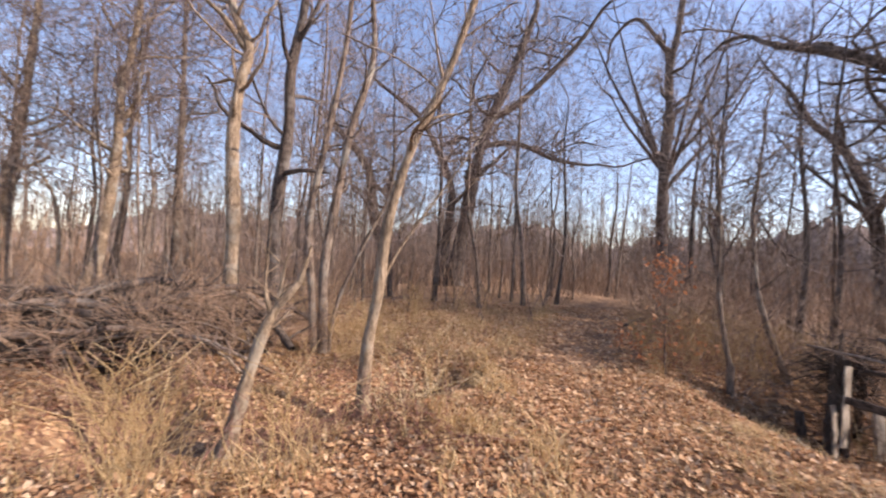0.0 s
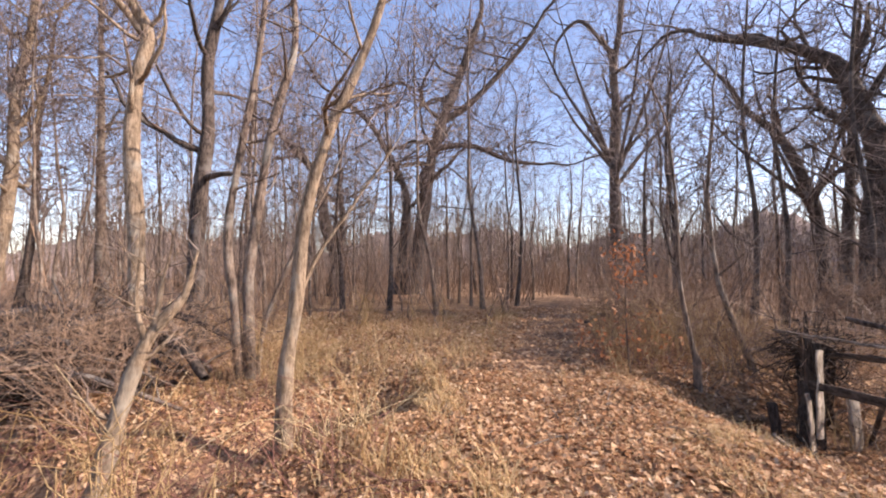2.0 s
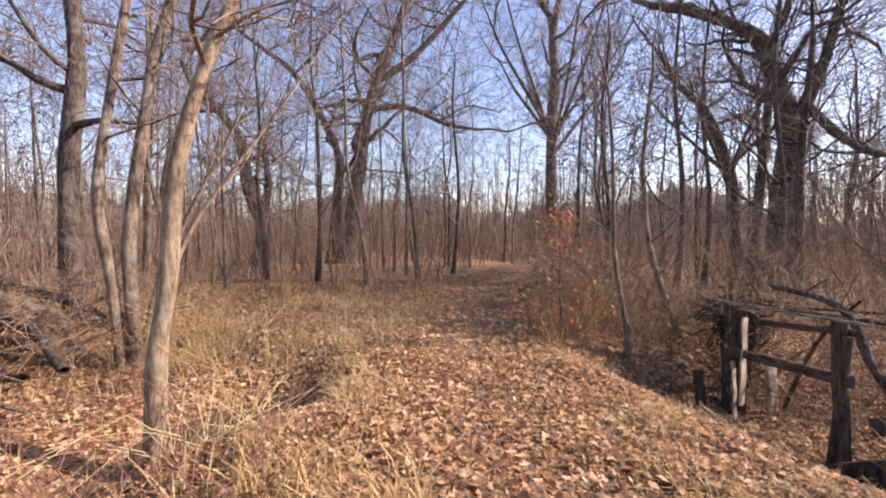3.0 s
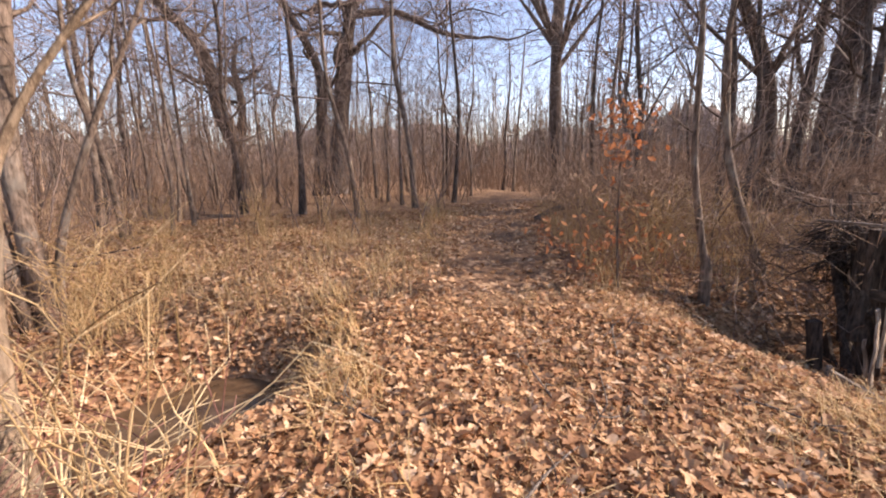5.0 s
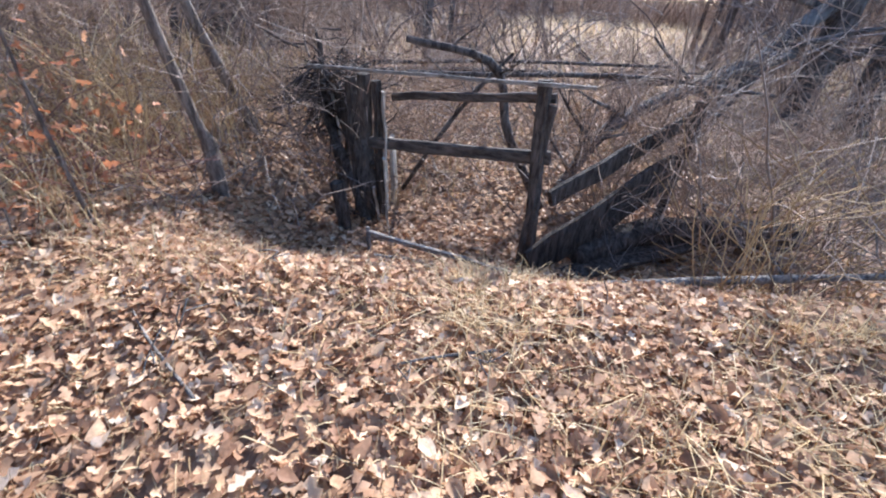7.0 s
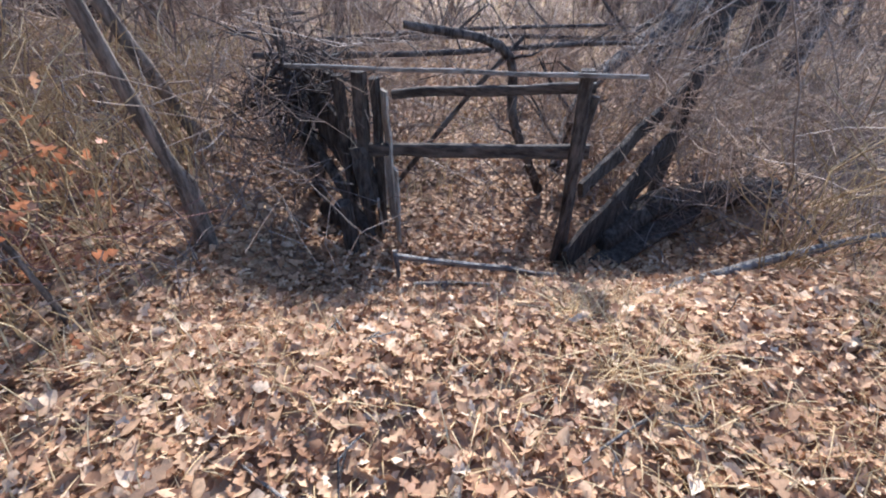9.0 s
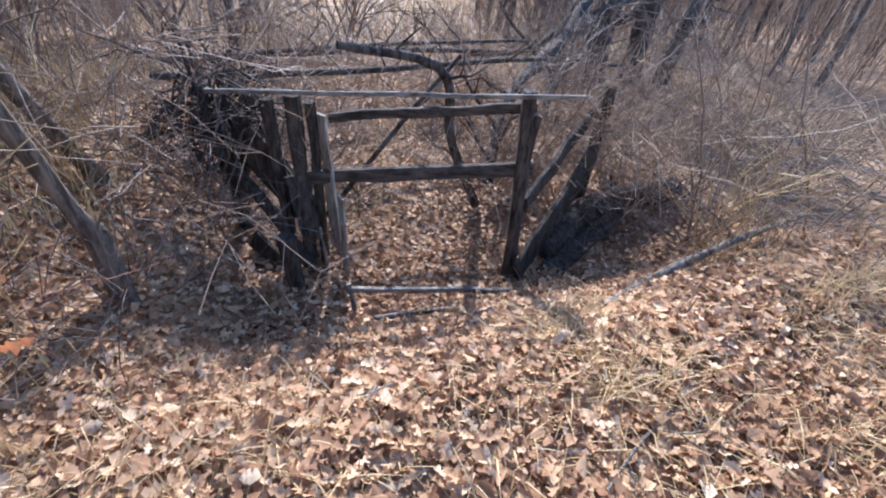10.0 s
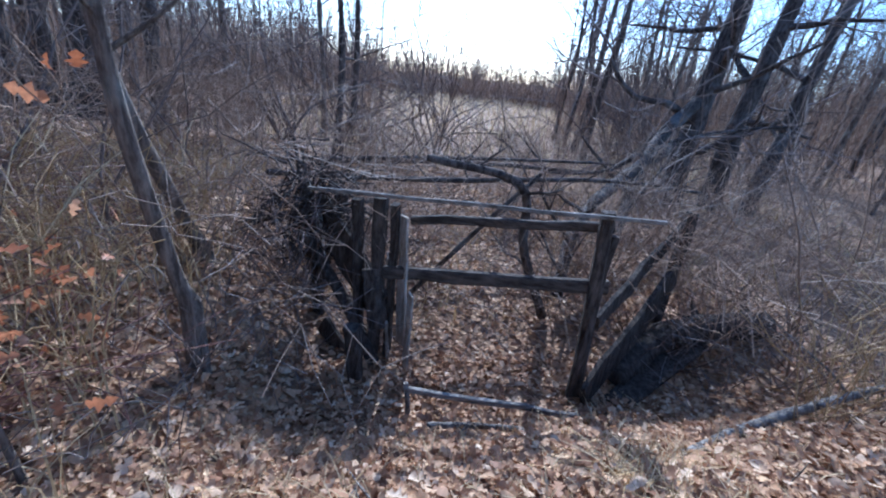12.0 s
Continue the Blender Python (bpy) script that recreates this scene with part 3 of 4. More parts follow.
# distant woodland, far past counting
far, hedge = Buffer(), Buffer()
for i in range(2700):
    b = R.uniform(-100, 165)
    d = R.uniform(42, 95)
    east = 66 < b < 150
    if east:
        d = R.uniform(44, 66)
    if b < -35 and R.random() < 0.45:
        continue
    x, y = 1.5 + d * math.sin(radians(b)), 4 + d * math.cos(radians(b))
    if float(to_line(np.array(x), np.array(y), TRAIL)) < 2:
        continue
    tall, r0 = R.uniform(5.5, 12.5), R.uniform(0.05, 0.13)
    if east:
        r0 *= 0.5
        tall = R.uniform(2.5, 5.5) + 3.0 * max(0.0, abs(b - 103) - 8) / 20
    z0 = float(height(x, y))
    top = np.array([x + R.gauss(0, 0.6), y + R.gauss(0, 0.6), z0 + tall])
    foot = np.array([x, y, z0 - 0.1])
    (hedge if east else far).tube([foot, foot * 0.5 + top * 0.5 + (R.gauss(0, .2), R.gauss(0, .2), 0), top], [r0, r0 * 0.7, 0.02], 4)
    if east:
        for _ in range(10):
            q = foot + np.array([R.gauss(0, 1.0), R.gauss(0, 1.0), tall * R.uniform(0.45, 1.0)])
            hedge.tube([foot, foot * 0.5 + q * 0.5 + (R.gauss(0, .25), R.gauss(0, .25), 0), q], [0.035, 0.025, 0.008], 3)
    for _ in range(3 if east else 13):
        f = R.uniform(0.1, 1)
        p = foot + (top - foot) * f
        q = p + np.array([R.gauss(0, 1), R.gauss(0, 1), R.uniform(0.6, 2.2)]) * R.uniform(0.6, 1.6)
        far.tube([p, (p + q) / 2 + (0, 0, -0.1), q], [r0 * 0.3, r0 * 0.2, 0.012], 3)
tagged(part("distant_woodland", far, M_BARK), "distant bare grey-brown winter woodland", "woodland", kind="stuff")

tagged(part("hedgerow", hedge, M_THICKET), "distant bare brown hedgerow beyond the meadow", "hedge", kind="stuff")

# added raised sheet that fills trunk gaps in place of dense far woods
backdrop_sheet = Buffer()
ang = np.radians(np.arange(-62, 66, 0.5))
crest = 11 + 2.2 * np.sin(ang * 9) + 1.5 * np.sin(ang * 23 + 1) + N.uniform(-1.4, 1.4, len(ang))
crest *= 0.25 + 0.75 * smooth_step(np.degrees(ang), -48, -20)
crest *= 0.35 + 0.65 * (1 - smooth_step(np.degrees(ang), 48, 64))
rows = []
for out, up in ((104, -0.02), (106, 0.55), (110, 0.85), (118, 1.0), (140, 0.9)):
    rows.append(np.stack([1.5 + out * np.sin(ang), 4 + out * np.cos(ang), crest * up - 0.3], 1))
rv = np.stack(rows).reshape(-1, 3)
m = len(ang)
k = np.arange((len(rows) - 1) * (m - 1))
q = (k // (m - 1)) * m + k % (m - 1)
backdrop_sheet.add(rv, np.stack([q, q + 1, q + m + 1, q + m], 1))
tagged(part("backdrop", backdrop_sheet, M_BACKDROP), "grey-brown backdrop sheet standing in for dense far woodland", "hill", kind="structure")

# thicket of thin stems between the trunks
thicket = Buffer()
for i in range(11500):
    b = R.uniform(-60, 165)
    d = math.sqrt(R.uniform(15 ** 2, 55 ** 2))
    if b < -25 and R.random() < 0.6:
        continue
    x, y = 1.5 + d * math.sin(radians(b)), 4 + d * math.cos(radians(b))
    if float(to_line(np.array(x), np.array(y), TRAIL)) < 1.3 or in_field(x, y):
        continue
    tall, r0 = R.uniform(0.8, 4.6), R.uniform(0.01, 0.028)
    foot = np.array([x, y, float(height(x, y)) - 0.05])
    top = foot + (R.gauss(0, 0.22) * tall, R.gauss(0, 0.22) * tall, tall)
    thicket.tube([foot, foot * 0.45 + top * 0.55 + (R.gauss(0, .12), R.gauss(0, .12), 0), top], [r0, r0 * 0.75, 0.006], 3)
    p = foot + (top - foot) * R.uniform(0.3, 0.7)
    q = p + np.array([R.gauss(0, 0.4), R.gauss(0, 0.4), R.uniform(0.3, 0.9)]) * tall * 0.3
    thicket.tube([p, q], [r0 * 0.6, 0.005], 3)
tagged(part("thicket", thicket, M_THICKET), "dense thicket of thin brown bare stems", "thicket", kind="stuff")


# ------------------------------------------------------------ shrubs and undergrowth
def shrub(name, label, seed, tall, stems, mat, spread=0.5, levels=2, kids=3, r=0.008, category="shrub", arch=0.0, group="undergrowth shrubs"):
    rnd = random.Random(seed)
    root = empty(name, (0, 0, 0), label, category, group)
    fine, own = Buffer(), []
    for _ in range(stems):
        az = rnd.uniform(0, 6.28)
        d = np.array([math.cos(az) * spread, math.sin(az) * spread, 1.0])
        grow(fine, (rnd.gauss(0, .08), rnd.gauss(0, .08), -0.03), d, tall * rnd.uniform(0.6, 1.1), r * rnd.uniform(0.7, 1.2), levels, rnd, 0.28, 0.02 - arch, kids, 0.0028, 4, own)
    for one in own:
        part("stem", one, mat, root)
    if fine.n:
        tagged(part("crown", fine, mat, root), kind="stuff")
    return root


def spread_copies(thing, spots, rnd, lo=0.7, hi=1.25):
    for i, (x, y) in enumerate(spots):
        m = Matrix.Translation((x, y, float(height(x, y)))) @ Matrix.Rotation(rnd.uniform(0, 6.28), 4, "Z")
        if i == 0:
            thing.matrix_basis = m
        else:
            copy_thing(thing, m)


def scatter(n, x0, x1, y0, y1, clear=1.3):
    out = []
    while len(out) < n:
        x, y = R.uniform(x0, x1), R.uniform(y0, y1)
        if float(to_line(np.array(x), np.array(y), TRAIL)) > clear and not (0.4 < x < 4.2 and y < 6.4):
            out.append((x, y))
    return out


pale_shrub = shrub("shrub", "tangled pale-twigged bare shrub beside the old gate", 51, 1.35, 9, M_PALE, 0.7, 2, 4, 0.008, arch=0.12)
spread_copies(pale_shrub, [(5.9, 6.6), (6.6, 6.1), (4.9, 1.9), (6.6, -0.4), (8.6, -0.4), (8.2, 3.2), (7.6, 4.8), (9.8, 0.6), (5.4, -0.6), (6.4, 3.3), (6.4, 5.9), (7.4, 2.4), (7.8, 6.4), (8.6, 1.5), (7.0, 0.6), (9.5, 5.6)], R)
brown_shrub = shrub("shrub", "bare brown shrub in the undergrowth", 52, 1.3, 10, M_THICKET, 0.5, 2, 4, 0.008)
spread_copies(brown_shrub, [(6.7, 6.0), (6.9, 5.8), (7.2, 5.6), (6.1, 2.6), (6.6, 2.9), (5.4, 2.2), (5.9, 1.8), (5.1, 1.5), (6.4, 1.9), (7.9, 5.2), (8.4, 4.2), (8.8, 2.4), (9.8, 3.4), (10.4, 1.6)] + scatter(12, 9, 15, 3.6, 8.5) + scatter(9, 8, 14, -5.5, -0.6) + scatter(9, 4.8, 10, 7.4, 12) + scatter(6, 5.8, 12, 6.6, 9) + scatter(16, -7, -1.5, 5.5, 10) + scatter(8, 6, 13, -4, 2.5), R)
red_shrub = shrub("shrub", "low reddish bramble stems arching over leaves", 53, 0.75, 9, M_REDTWIG, 0.9, 1, 4, 0.005, arch=0.2)
spread_copies(red_shrub, [(-0.6, 4.4), (0.05, 4.3), (-0.5, 5.0), (-1.5, 4.6), (-0.1, 3.8), (-1.9, 3.9), (4.6, 7.0), (4.2, 7.4)] + scatter(16, -5, -0.6, 3.2, 7.5) + scatter(14, 4.4, 8, 6.7, 10.5), R)
dry_weed = shrub("weed", "tall dry straw-coloured weed stalks", 54, 0.85, 12, M_STRAW, 0.35, 1, 3, 0.004, "weed", arch=0.06, group="dry weeds")
spread_copies(dry_weed, [(0.25, 4.6), (-0.9, 3.3), (-2.1, 3.1)] + scatter(20, -4, 2.5, 7.2, 13, 0.9) + [(4.4, 1.7), (4.0, 1.2), (4.4, 2.3), (4.2, 2.7)] + scatter(14, 3.6, 6.5, 6.5, 10) + scatter(5, -3.5, -0.8, 2.4, 4.0), R)
pale_stalk = shrub("weed", "long bleached stalks bent over the ditch", 59, 0.9, 10, M_STRAWPALE, 1.0, 1, 2, 0.006, "weed", arch=0.16, group="dry weeds")
spread_copies(pale_stalk, [(-0.1, 4.95), (0.2, 5.35), (-0.4, 5.2)], R)
light_stem = shrub("sapling", "whip-thin pale bare sapling", 55, 2.3, 3, M_PALE, 0.3, 2, 4, 0.012, "sapling", group="saplings")
spread_copies(light_stem, [(4.9, 1.7), (5.6, 0.9), (6.6, 2.6), (4.5, 0.6)], R)
dark_sapling = shrub("sapling", "thin dark bare sapling", 56, 3.0, 2, M_TWIG, 0.2, 2, 4, 0.014, "sapling", group="saplings")
spread_copies(dark_sapling, scatter(34, -4, 12, 11, 22, 1.2) + scatter(14, 5, 12, 7, 12) + scatter(10, -9, -2, 7, 13), R)
bramble = shrub("bramble", "tangled thin bare bramble stems arching over leaves", 60, 0.8, 6, M_TWIG, 0.9, 2, 3, 0.0045, "bramble", arch=0.15, group="brambles")
spread_copies(bramble, [(5.35, 6.3), (4.75, 6.4), (5.95, 6.35), (5.0, 2.4), (4.65, 1.9), (5.3, 2.9), (6.6, 4.6), (6.9, 3.4)], R)
field_bush = shrub("bush", "bare bush with fanned upright branches at the meadow edge", 57, 3.6, 11, M_TWIG, 0.5, 2, 4, 0.03, "bush", group="meadow bushes")
spread_copies(field_bush, [(14.5, 3.0), (16.0, 5.5), (13.5, -3.2), (15.5, -5.0), (12.8, 6.6), (18.5, 1.8), (20, 4.5), (17.5, -4.6), (22, -8.5), (24, 7), (30, 3.0), (30, -12), (34, 8), (36, -16), (26, -10.5), (16.5, 4.8), (21, 9), (28, 12), (27, -15)], R)


# ------------------------------------------------------------ old gate
def bar(buf, a, b, w, h, roll=0.0, wobble=0.006, seed=0, n=7):
    """A worn squared timber from a to b, its edges chamfered."""
    rnd = random.Random(seed)
    a, b = np.array(a, float), np.array(b, float)
    d = (b - a) / np.linalg.norm(b - a)
    ref = np.array((0, 0, 1.0)) if abs(d[2]) < 0.8 else np.array((0.9, -0.43, 0))
    u = np.cross(d, ref)
    u /= np.linalg.norm(u)
    v = np.cross(u, d)
    c, s = math.cos(roll), math.sin(roll)
    u, v = u * c + v * s, v * c - u * s
    k = 0.3
    prof = [(1, 1 - k), (1 - k, 1), (k - 1, 1), (-1, 1 - k), (-1, k - 1), (k - 1, -1), (1 - k, -1), (1, k - 1)]
    vs = []
    for i in range(n):
        o = a + (b - a) * i / (n - 1) + u * rnd.gauss(0, wobble) + v * rnd.gauss(0, wobble)
        sc = 1 + rnd.gauss(0, 0.05)
        vs += [o + (u * p * w / 2 + v * q * h / 2) * sc for p, q in prof]
    m = 8
    f = [(i * m + j, i * m + (j + 1) % m, (i + 1) * m + (j + 1) % m, (i + 1) * m + j) for i in range(n - 1) for j in range(m)]
    for e in (0, (n - 1) * m):
        f += [(e, e + 1, e + 2, e + 3), (e, e + 3, e + 4, e + 7), (e + 4, e + 5, e + 6, e + 7)]
    buf.add(np.array(vs), np.array(f))
    return buf


gate = empty("old_gate", (5.4, 4.5, float(height(5.4, 4.5))), "decayed wooden gate frame, dark and weathered, with leaning braces", "gate")
GO = np.array(gate.location)


def gate_bar(name, a, b, w, h, mat=M_WOOD, roll=0.0, label="", seed=0, under=None):
    return part(name, bar(Buffer(), np.array(a) - GO, np.array(b) - GO, w, h, roll, 0.005, seed), mat, under or gate, label, False)


left_post = gate_bar("post", (5.76, 5.24, -1.0), (5.72, 5.24, 0.68), 0.085, 0.1, seed=1)
gate_bar("post", (5.74, 5.12, -1.0), (5.72, 5.14, 0.63), 0.06, 0.09, seed=2)
gate_bar("post", (5.05, 3.68, -0.95), (5.13, 3.81, 0.82), 0.09, 0.1, seed=3)
gate_bar("post", (5.02, 3.8, -0.95), (5.1, 3.72, 0.66), 0.05, 0.08, seed=4)
gate_bar("rail", (5.69, 5.2, 0.1), (5.08, 3.68, 0.27), 0.06, 0.1, M_RAIL, seed=5)
gate_bar("rail", (5.78, 5.0, 0.5), (5.16, 3.7, 0.7), 0.05, 0.065, M_RAIL, seed=6)
sill = gate_bar("sill", (5.0, 5.07, -0.45), (4.75, 3.86, -0.57), 0.035, 0.04, M_GREYRAIL, seed=7, label="grey weathered bottom rail")
gate_bar("stake", (5.0, 5.09, -0.4), (4.88, 5.02, -0.85), 0.03, 0.03, M_GREYWOOD, seed=8, under=sill)
gate_bar("top_rod", (5.78, 5.75, 0.7), (4.93, 3.5, 0.82), 0.026, 0.026, M_GREYRAIL, seed=9, label="thin grey pole laid along the top")
# leaning brace boards
gate_bar("brace", (6.34, 5.72, 0.42), (5.7, 5.22, -0.2), 0.05, 0.32, seed=10)
pole = Buffer()
pole.tube(curve_points([(6.3, 5.86, 0.3), (6.1, 5.66, -0.02), (5.84, 5.42, -0.36), (5.62, 5.24, -0.72), (5.58, 5.2, -0.9)], 12) - GO, np.linspace(0.04, 0.062, 12), 8)
part("brace_pole", pole, M_WOOD, gate, "round dark pole propped against the post")
gate_bar("board", (6.0, 5.66, -0.55), (5.52, 5.22, -0.95), 0.04, 0.2, seed=11)
gate_bar("brace", (6.4, 5.7, -0.75), (6.34, 5.8, 0.6), 0.09, 0.1, seed=12)
gate_bar("brace", (6.62, 5.75, -0.75), (6.42, 5.5, 0.5), 0.07, 0.09, seed=13)
gate_bar("spike", (6.36, 5.78, 0.3), (6.4, 5.83, 0.86), 0.022, 0.03, seed=20)
gate_bar("spike", (6.46, 5.84, 0.3), (6.52, 5.9, 0.92), 0.02, 0.03, seed=21)
gate_bar("splinter", (6.3, 5.66, -0.1), (6.22, 5.7, 0.42), 0.05, 0.02, M_PALEWOOD, 0.4, "bleached split splinter", 22)
gate_bar("splinter", (5.66, 5.12, -0.75), (5.6, 5.16, -0.3), 0.04, 0.02, M_PALEWOOD, 1.0, "bleached split splinter", 23, left_post)
gate_bar("brace", (4.96, 3.72, -0.62), (5.75, 2.45, 0.05), 0.05, 0.33, M_WOOD, seed=14)
gate_bar("brace", (5.2, 3.6, -0.1), (6.0, 2.3, 0.45), 0.05, 0.15, seed=15)
gate_bar("brace", (5.85, 2.4, -0.8), (5.95, 2.3, 0.6), 0.09, 0.1, seed=16)
gate_bar("plank", (4.8, 3.75, -0.72), (5.5, 2.2, -0.55), 0.2, 0.05, seed=17)
gate_bar("post", (6.2, 5.06, -0.75), (6.17, 5.1, 0.02), 0.14, 0.05, M_PALEWOOD, 1.2, "bleached split post stump", 19)
gate_bar("splinter", (5.6, 5.03, -0.5), (5.7, 5.07, 0.55), 0.025, 0.15, M_PALEWOOD, -0.75, "bleached split face of the post", 31, left_post)
gate_bar("splinter", (5.47, 5.0, -0.65), (5.43, 5.02, 0.05), 0.02, 0.08, M_PALEWOOD, -0.7, "bleached split face of the post", 32, left_post)
gate_bar("stump", (5.42, 5.36, -0.95), (5.36, 5.44, -0.18), 0.1, 0.1, seed=34, label="dark rotten stump of a second post")
gate_bar("stump", (5.82, 5.36, -0.9), (5.86, 5.4, 0.62), 0.07, 0.09, seed=35, label="thick dark rotten post")
gate_bar("block", (5.62, 5.22, -0.35), (5.75, 5.28, 0.1), 0.13, 0.14, seed=18, label="dark rotten block")


vine, rv = Buffer(), random.Random(91)
for _ in range(210):
    c = np.array((6.36, 5.74, 0.34)) + [rv.gauss(0, 0.16), rv.gauss(0, 0.16), rv.gauss(0, 0.19)] - GO
    grow(vine, c, [rv.gauss(0, 1), rv.gauss(0, 1), rv.gauss(0, 0.7)], rv.uniform(0.2, 0.5), 0.012, 1, rv, 0.4, -0.02, 3, 0.003, 4)
tagged(part("vine_tangle", vine, M_VINE, gate, "dark tangle of dead vine on the brace"), kind="stuff")


def log(name, label, ctrl, r0, r1, mat, seed, snags=4, reach=0.5, category="log"):
    """A fallen branch or log with broken side snags."""
    rnd = random.Random(seed)
    base = np.array(ctrl[0], float)
    root = empty(name, base, label, category)
    pts = curve_points(np.array(ctrl, float), 14) - base
    trunk, fine, own = Buffer(), Buffer(), []
    rad = np.linspace(r0, r1, 14) * (1 + 0.08 * np.sin(np.arange(14) * 2.1 + seed))
    trunk.tube(np.vstack([pts[0] - (pts[1] - pts[0]) * 0.05, pts]), np.concatenate([[0.004], rad]), 8)
    part("wood", trunk, mat, root)
    for _ in range(snags):
        i = rnd.randrange(3, 13)
        d = np.array([rnd.gauss(0, 1), rnd.gauss(0, 1), rnd.uniform(0.2, 1)])
        grow(fine, pts[i], d, reach * rnd.uniform(0.5, 1.2), rad[i] * 0.4, 1, rnd, 0.25, 0.0, 3, 0.004, 4, own)
    for one in own:
        part("snag", one, mat, root)
    if fine.n:
        tagged(part("twig", fine, mat, root), kind="stuff")
    return root


log("fallen_branch", "pale fallen branch lying across the bank", [(4.06, 3.76, -0.22), (4.17, 3.3, -0.2), (4.25, 2.75, -0.16), (4.3, 2.1, -0.1), (4.28, 1.5, 0.0)], 0.042, 0.02, M_GREYWOOD, 1)
log("fallen_branch", "grey branch lying on leaves under the gate", [(4.72, 4.98, -0.5), (4.66, 4.7, -0.47), (4.6, 4.4, -0.47)], 0.022, 0.016, M_GREYWOOD, 12, 2, 0.2)
log("fallen_log", "thick dark rotten log lying behind the brace", [(5.2, 3.3, -0.68), (5.5, 2.7, -0.52), (5.65, 2.0, -0.5), (5.75, 1.1, -0.55)], 0.13, 0.15, M_WOOD, 9, 4, 0.5)
log("fallen_branch", "forked dark limb resting against the gate", [(6.15, 3.5, -0.62), (5.95, 3.95, 0.2), (5.8, 4.15, 0.8), (5.9, 4.9, 0.95)], 0.05, 0.03, M_DARKBARK, 2)
log("fallen_branch", "thin dark limb crossing behind the gate", [(6.3, 5.0, -0.6), (6.0, 4.6, 0.1), (5.85, 4.3, 0.55), (5.8, 4.0, 0.9)], 0.025, 0.016, M_DARKBARK, 3)
log("fallen_log", "long dark fallen log behind the gate", [(7.0, 6.2, 0.5), (7.0, 4.5, 0.52), (7.1, 2.5, 0.6), (7.4, 0.8, 0.45)], 0.032, 0.02, M_DARKBARK, 4, 8, 0.8)
log("fallen_log", "dark fallen trunk sloping down from leaning trees", [(10.3, -1.0, 0.7), (8.6, 1.2, 0.3), (7.3, 2.6, 0.0), (6.3, 3.3, -0.45)], 0.12, 0.06, M_DARKBARK, 5, 8, 0.9)
log("fallen_log", "dark pole lying among bare twigs", [(8.3, 6.3, 0.35), (8.4, 4.0, 0.5), (8.6, 1.5, 0.55)], 0.03, 0.02, M_DARKBARK, 6, 6, 0.7)
log("fallen_log", "dark pole lying in the hollow", [(9.6, 5.8, 0.1), (9.7, 3.5, 0.2), (9.8, 0.8, 0.15)], 0.05, 0.03, M_DARKBARK, 7, 5, 0.7)
log("fallen_branch", "dark broken limb beside the trail", [(6.3, 11.9, 0.02), (6.6, 11.5, 0.3), (7.1, 11.1, 0.38), (7.7, 10.8, 0.05)], 0.09, 0.04, M_DARKBARK, 8, 7, 0.7)
heap = random.Random(77)
for i in range(84):
    x, y, L, az, r = heap.uniform(-10.0, -3.3), heap.uniform(6.6, 10.6), heap.uniform(1.6, 4.4), heap.gauss(0.08, 0.34), heap.choice((0.03, 0.04, 0.06, 0.08, 0.1, 0.13))
    z = float(height(x, y))
    dx, dy = math.cos(az) * L / 2, math.sin(az) * L / 2
    lift = heap.uniform(0.0, 1.15) * math.sin(math.pi * (y - 6.0) / 5.2)
    log("fallen_log", "dark crooked dead limb in a heap of brush", [(x - dx, y - dy, float(height(x - dx, y - dy)) + r + lift * 0.5), (x - dx * 0.4 + heap.gauss(0, 0.14), y - dy * 0.4 + heap.gauss(0, 0.14), z + r + lift * 0.8),
        (x + dx * 0.4 + heap.gauss(0, 0.16), y + dy * 0.4 + heap.gauss(0, 0.16), z + r + lift), (x + dx, y + dy, float(height(x + dx, y + dy)) + r + heap.uniform(0, 0.3))], r, r * 0.45, (M_DARKBARK, M_WOOD, M_BARK)[i % 3], 20 + i, 6, 0.8)
brush = shrub("brush", "heap of tangled dead grey-brown branches", 58, 1.5, 16, M_TWIG, 2.4, 2, 4, 0.012, "brush", arch=0.1, group="brush heap")
spread_copies(brush, [(-5.2, 8.4), (-6.2, 8.2), (-4.8, 9.0), (-7.6, 8.4), (-3.4, 7.9), (-7.4, 9.4), (-5.4, 9.6), (-9.2, 9.6), (-8.6, 10.8), (-6.4, 10.6), (-10.2, 10.2), (-4.2, 10.2), (-7.6, 11.6), (6.75, 5.95), (-6.6, 7.0)], R)
for i, (x, y, az, L) in enumerate([(1.55, 4.2, 0.5, 0.7), (2.2, 4.9, 1.4, 0.55), (2.9, 5.2, 0.9, 0.8), (1.2, 5.0, 2.2, 0.6), (3.3, 4.1, 1.9, 0.5), (3.7, 5.3, 0.3, 0.7)]):
    c = [(x, y, float(height(x, y)) + 0.03), (x + L / 2 * math.cos(az), y + L / 2 * math.sin(az) + 0.03, float(height(x + L / 2 * math.cos(az), y + L / 2 * math.sin(az))) + 0.04), (x + L * math.cos(az), y + L * math.sin(az), float(height(x + L * math.cos(az), y + L * math.sin(az))) + 0.03)]
    log("stick", "thin dead stick lying on fallen leaves", c, 0.008, 0.004, M_GREYWOOD, 40 + i, 2, 0.2, "stick")


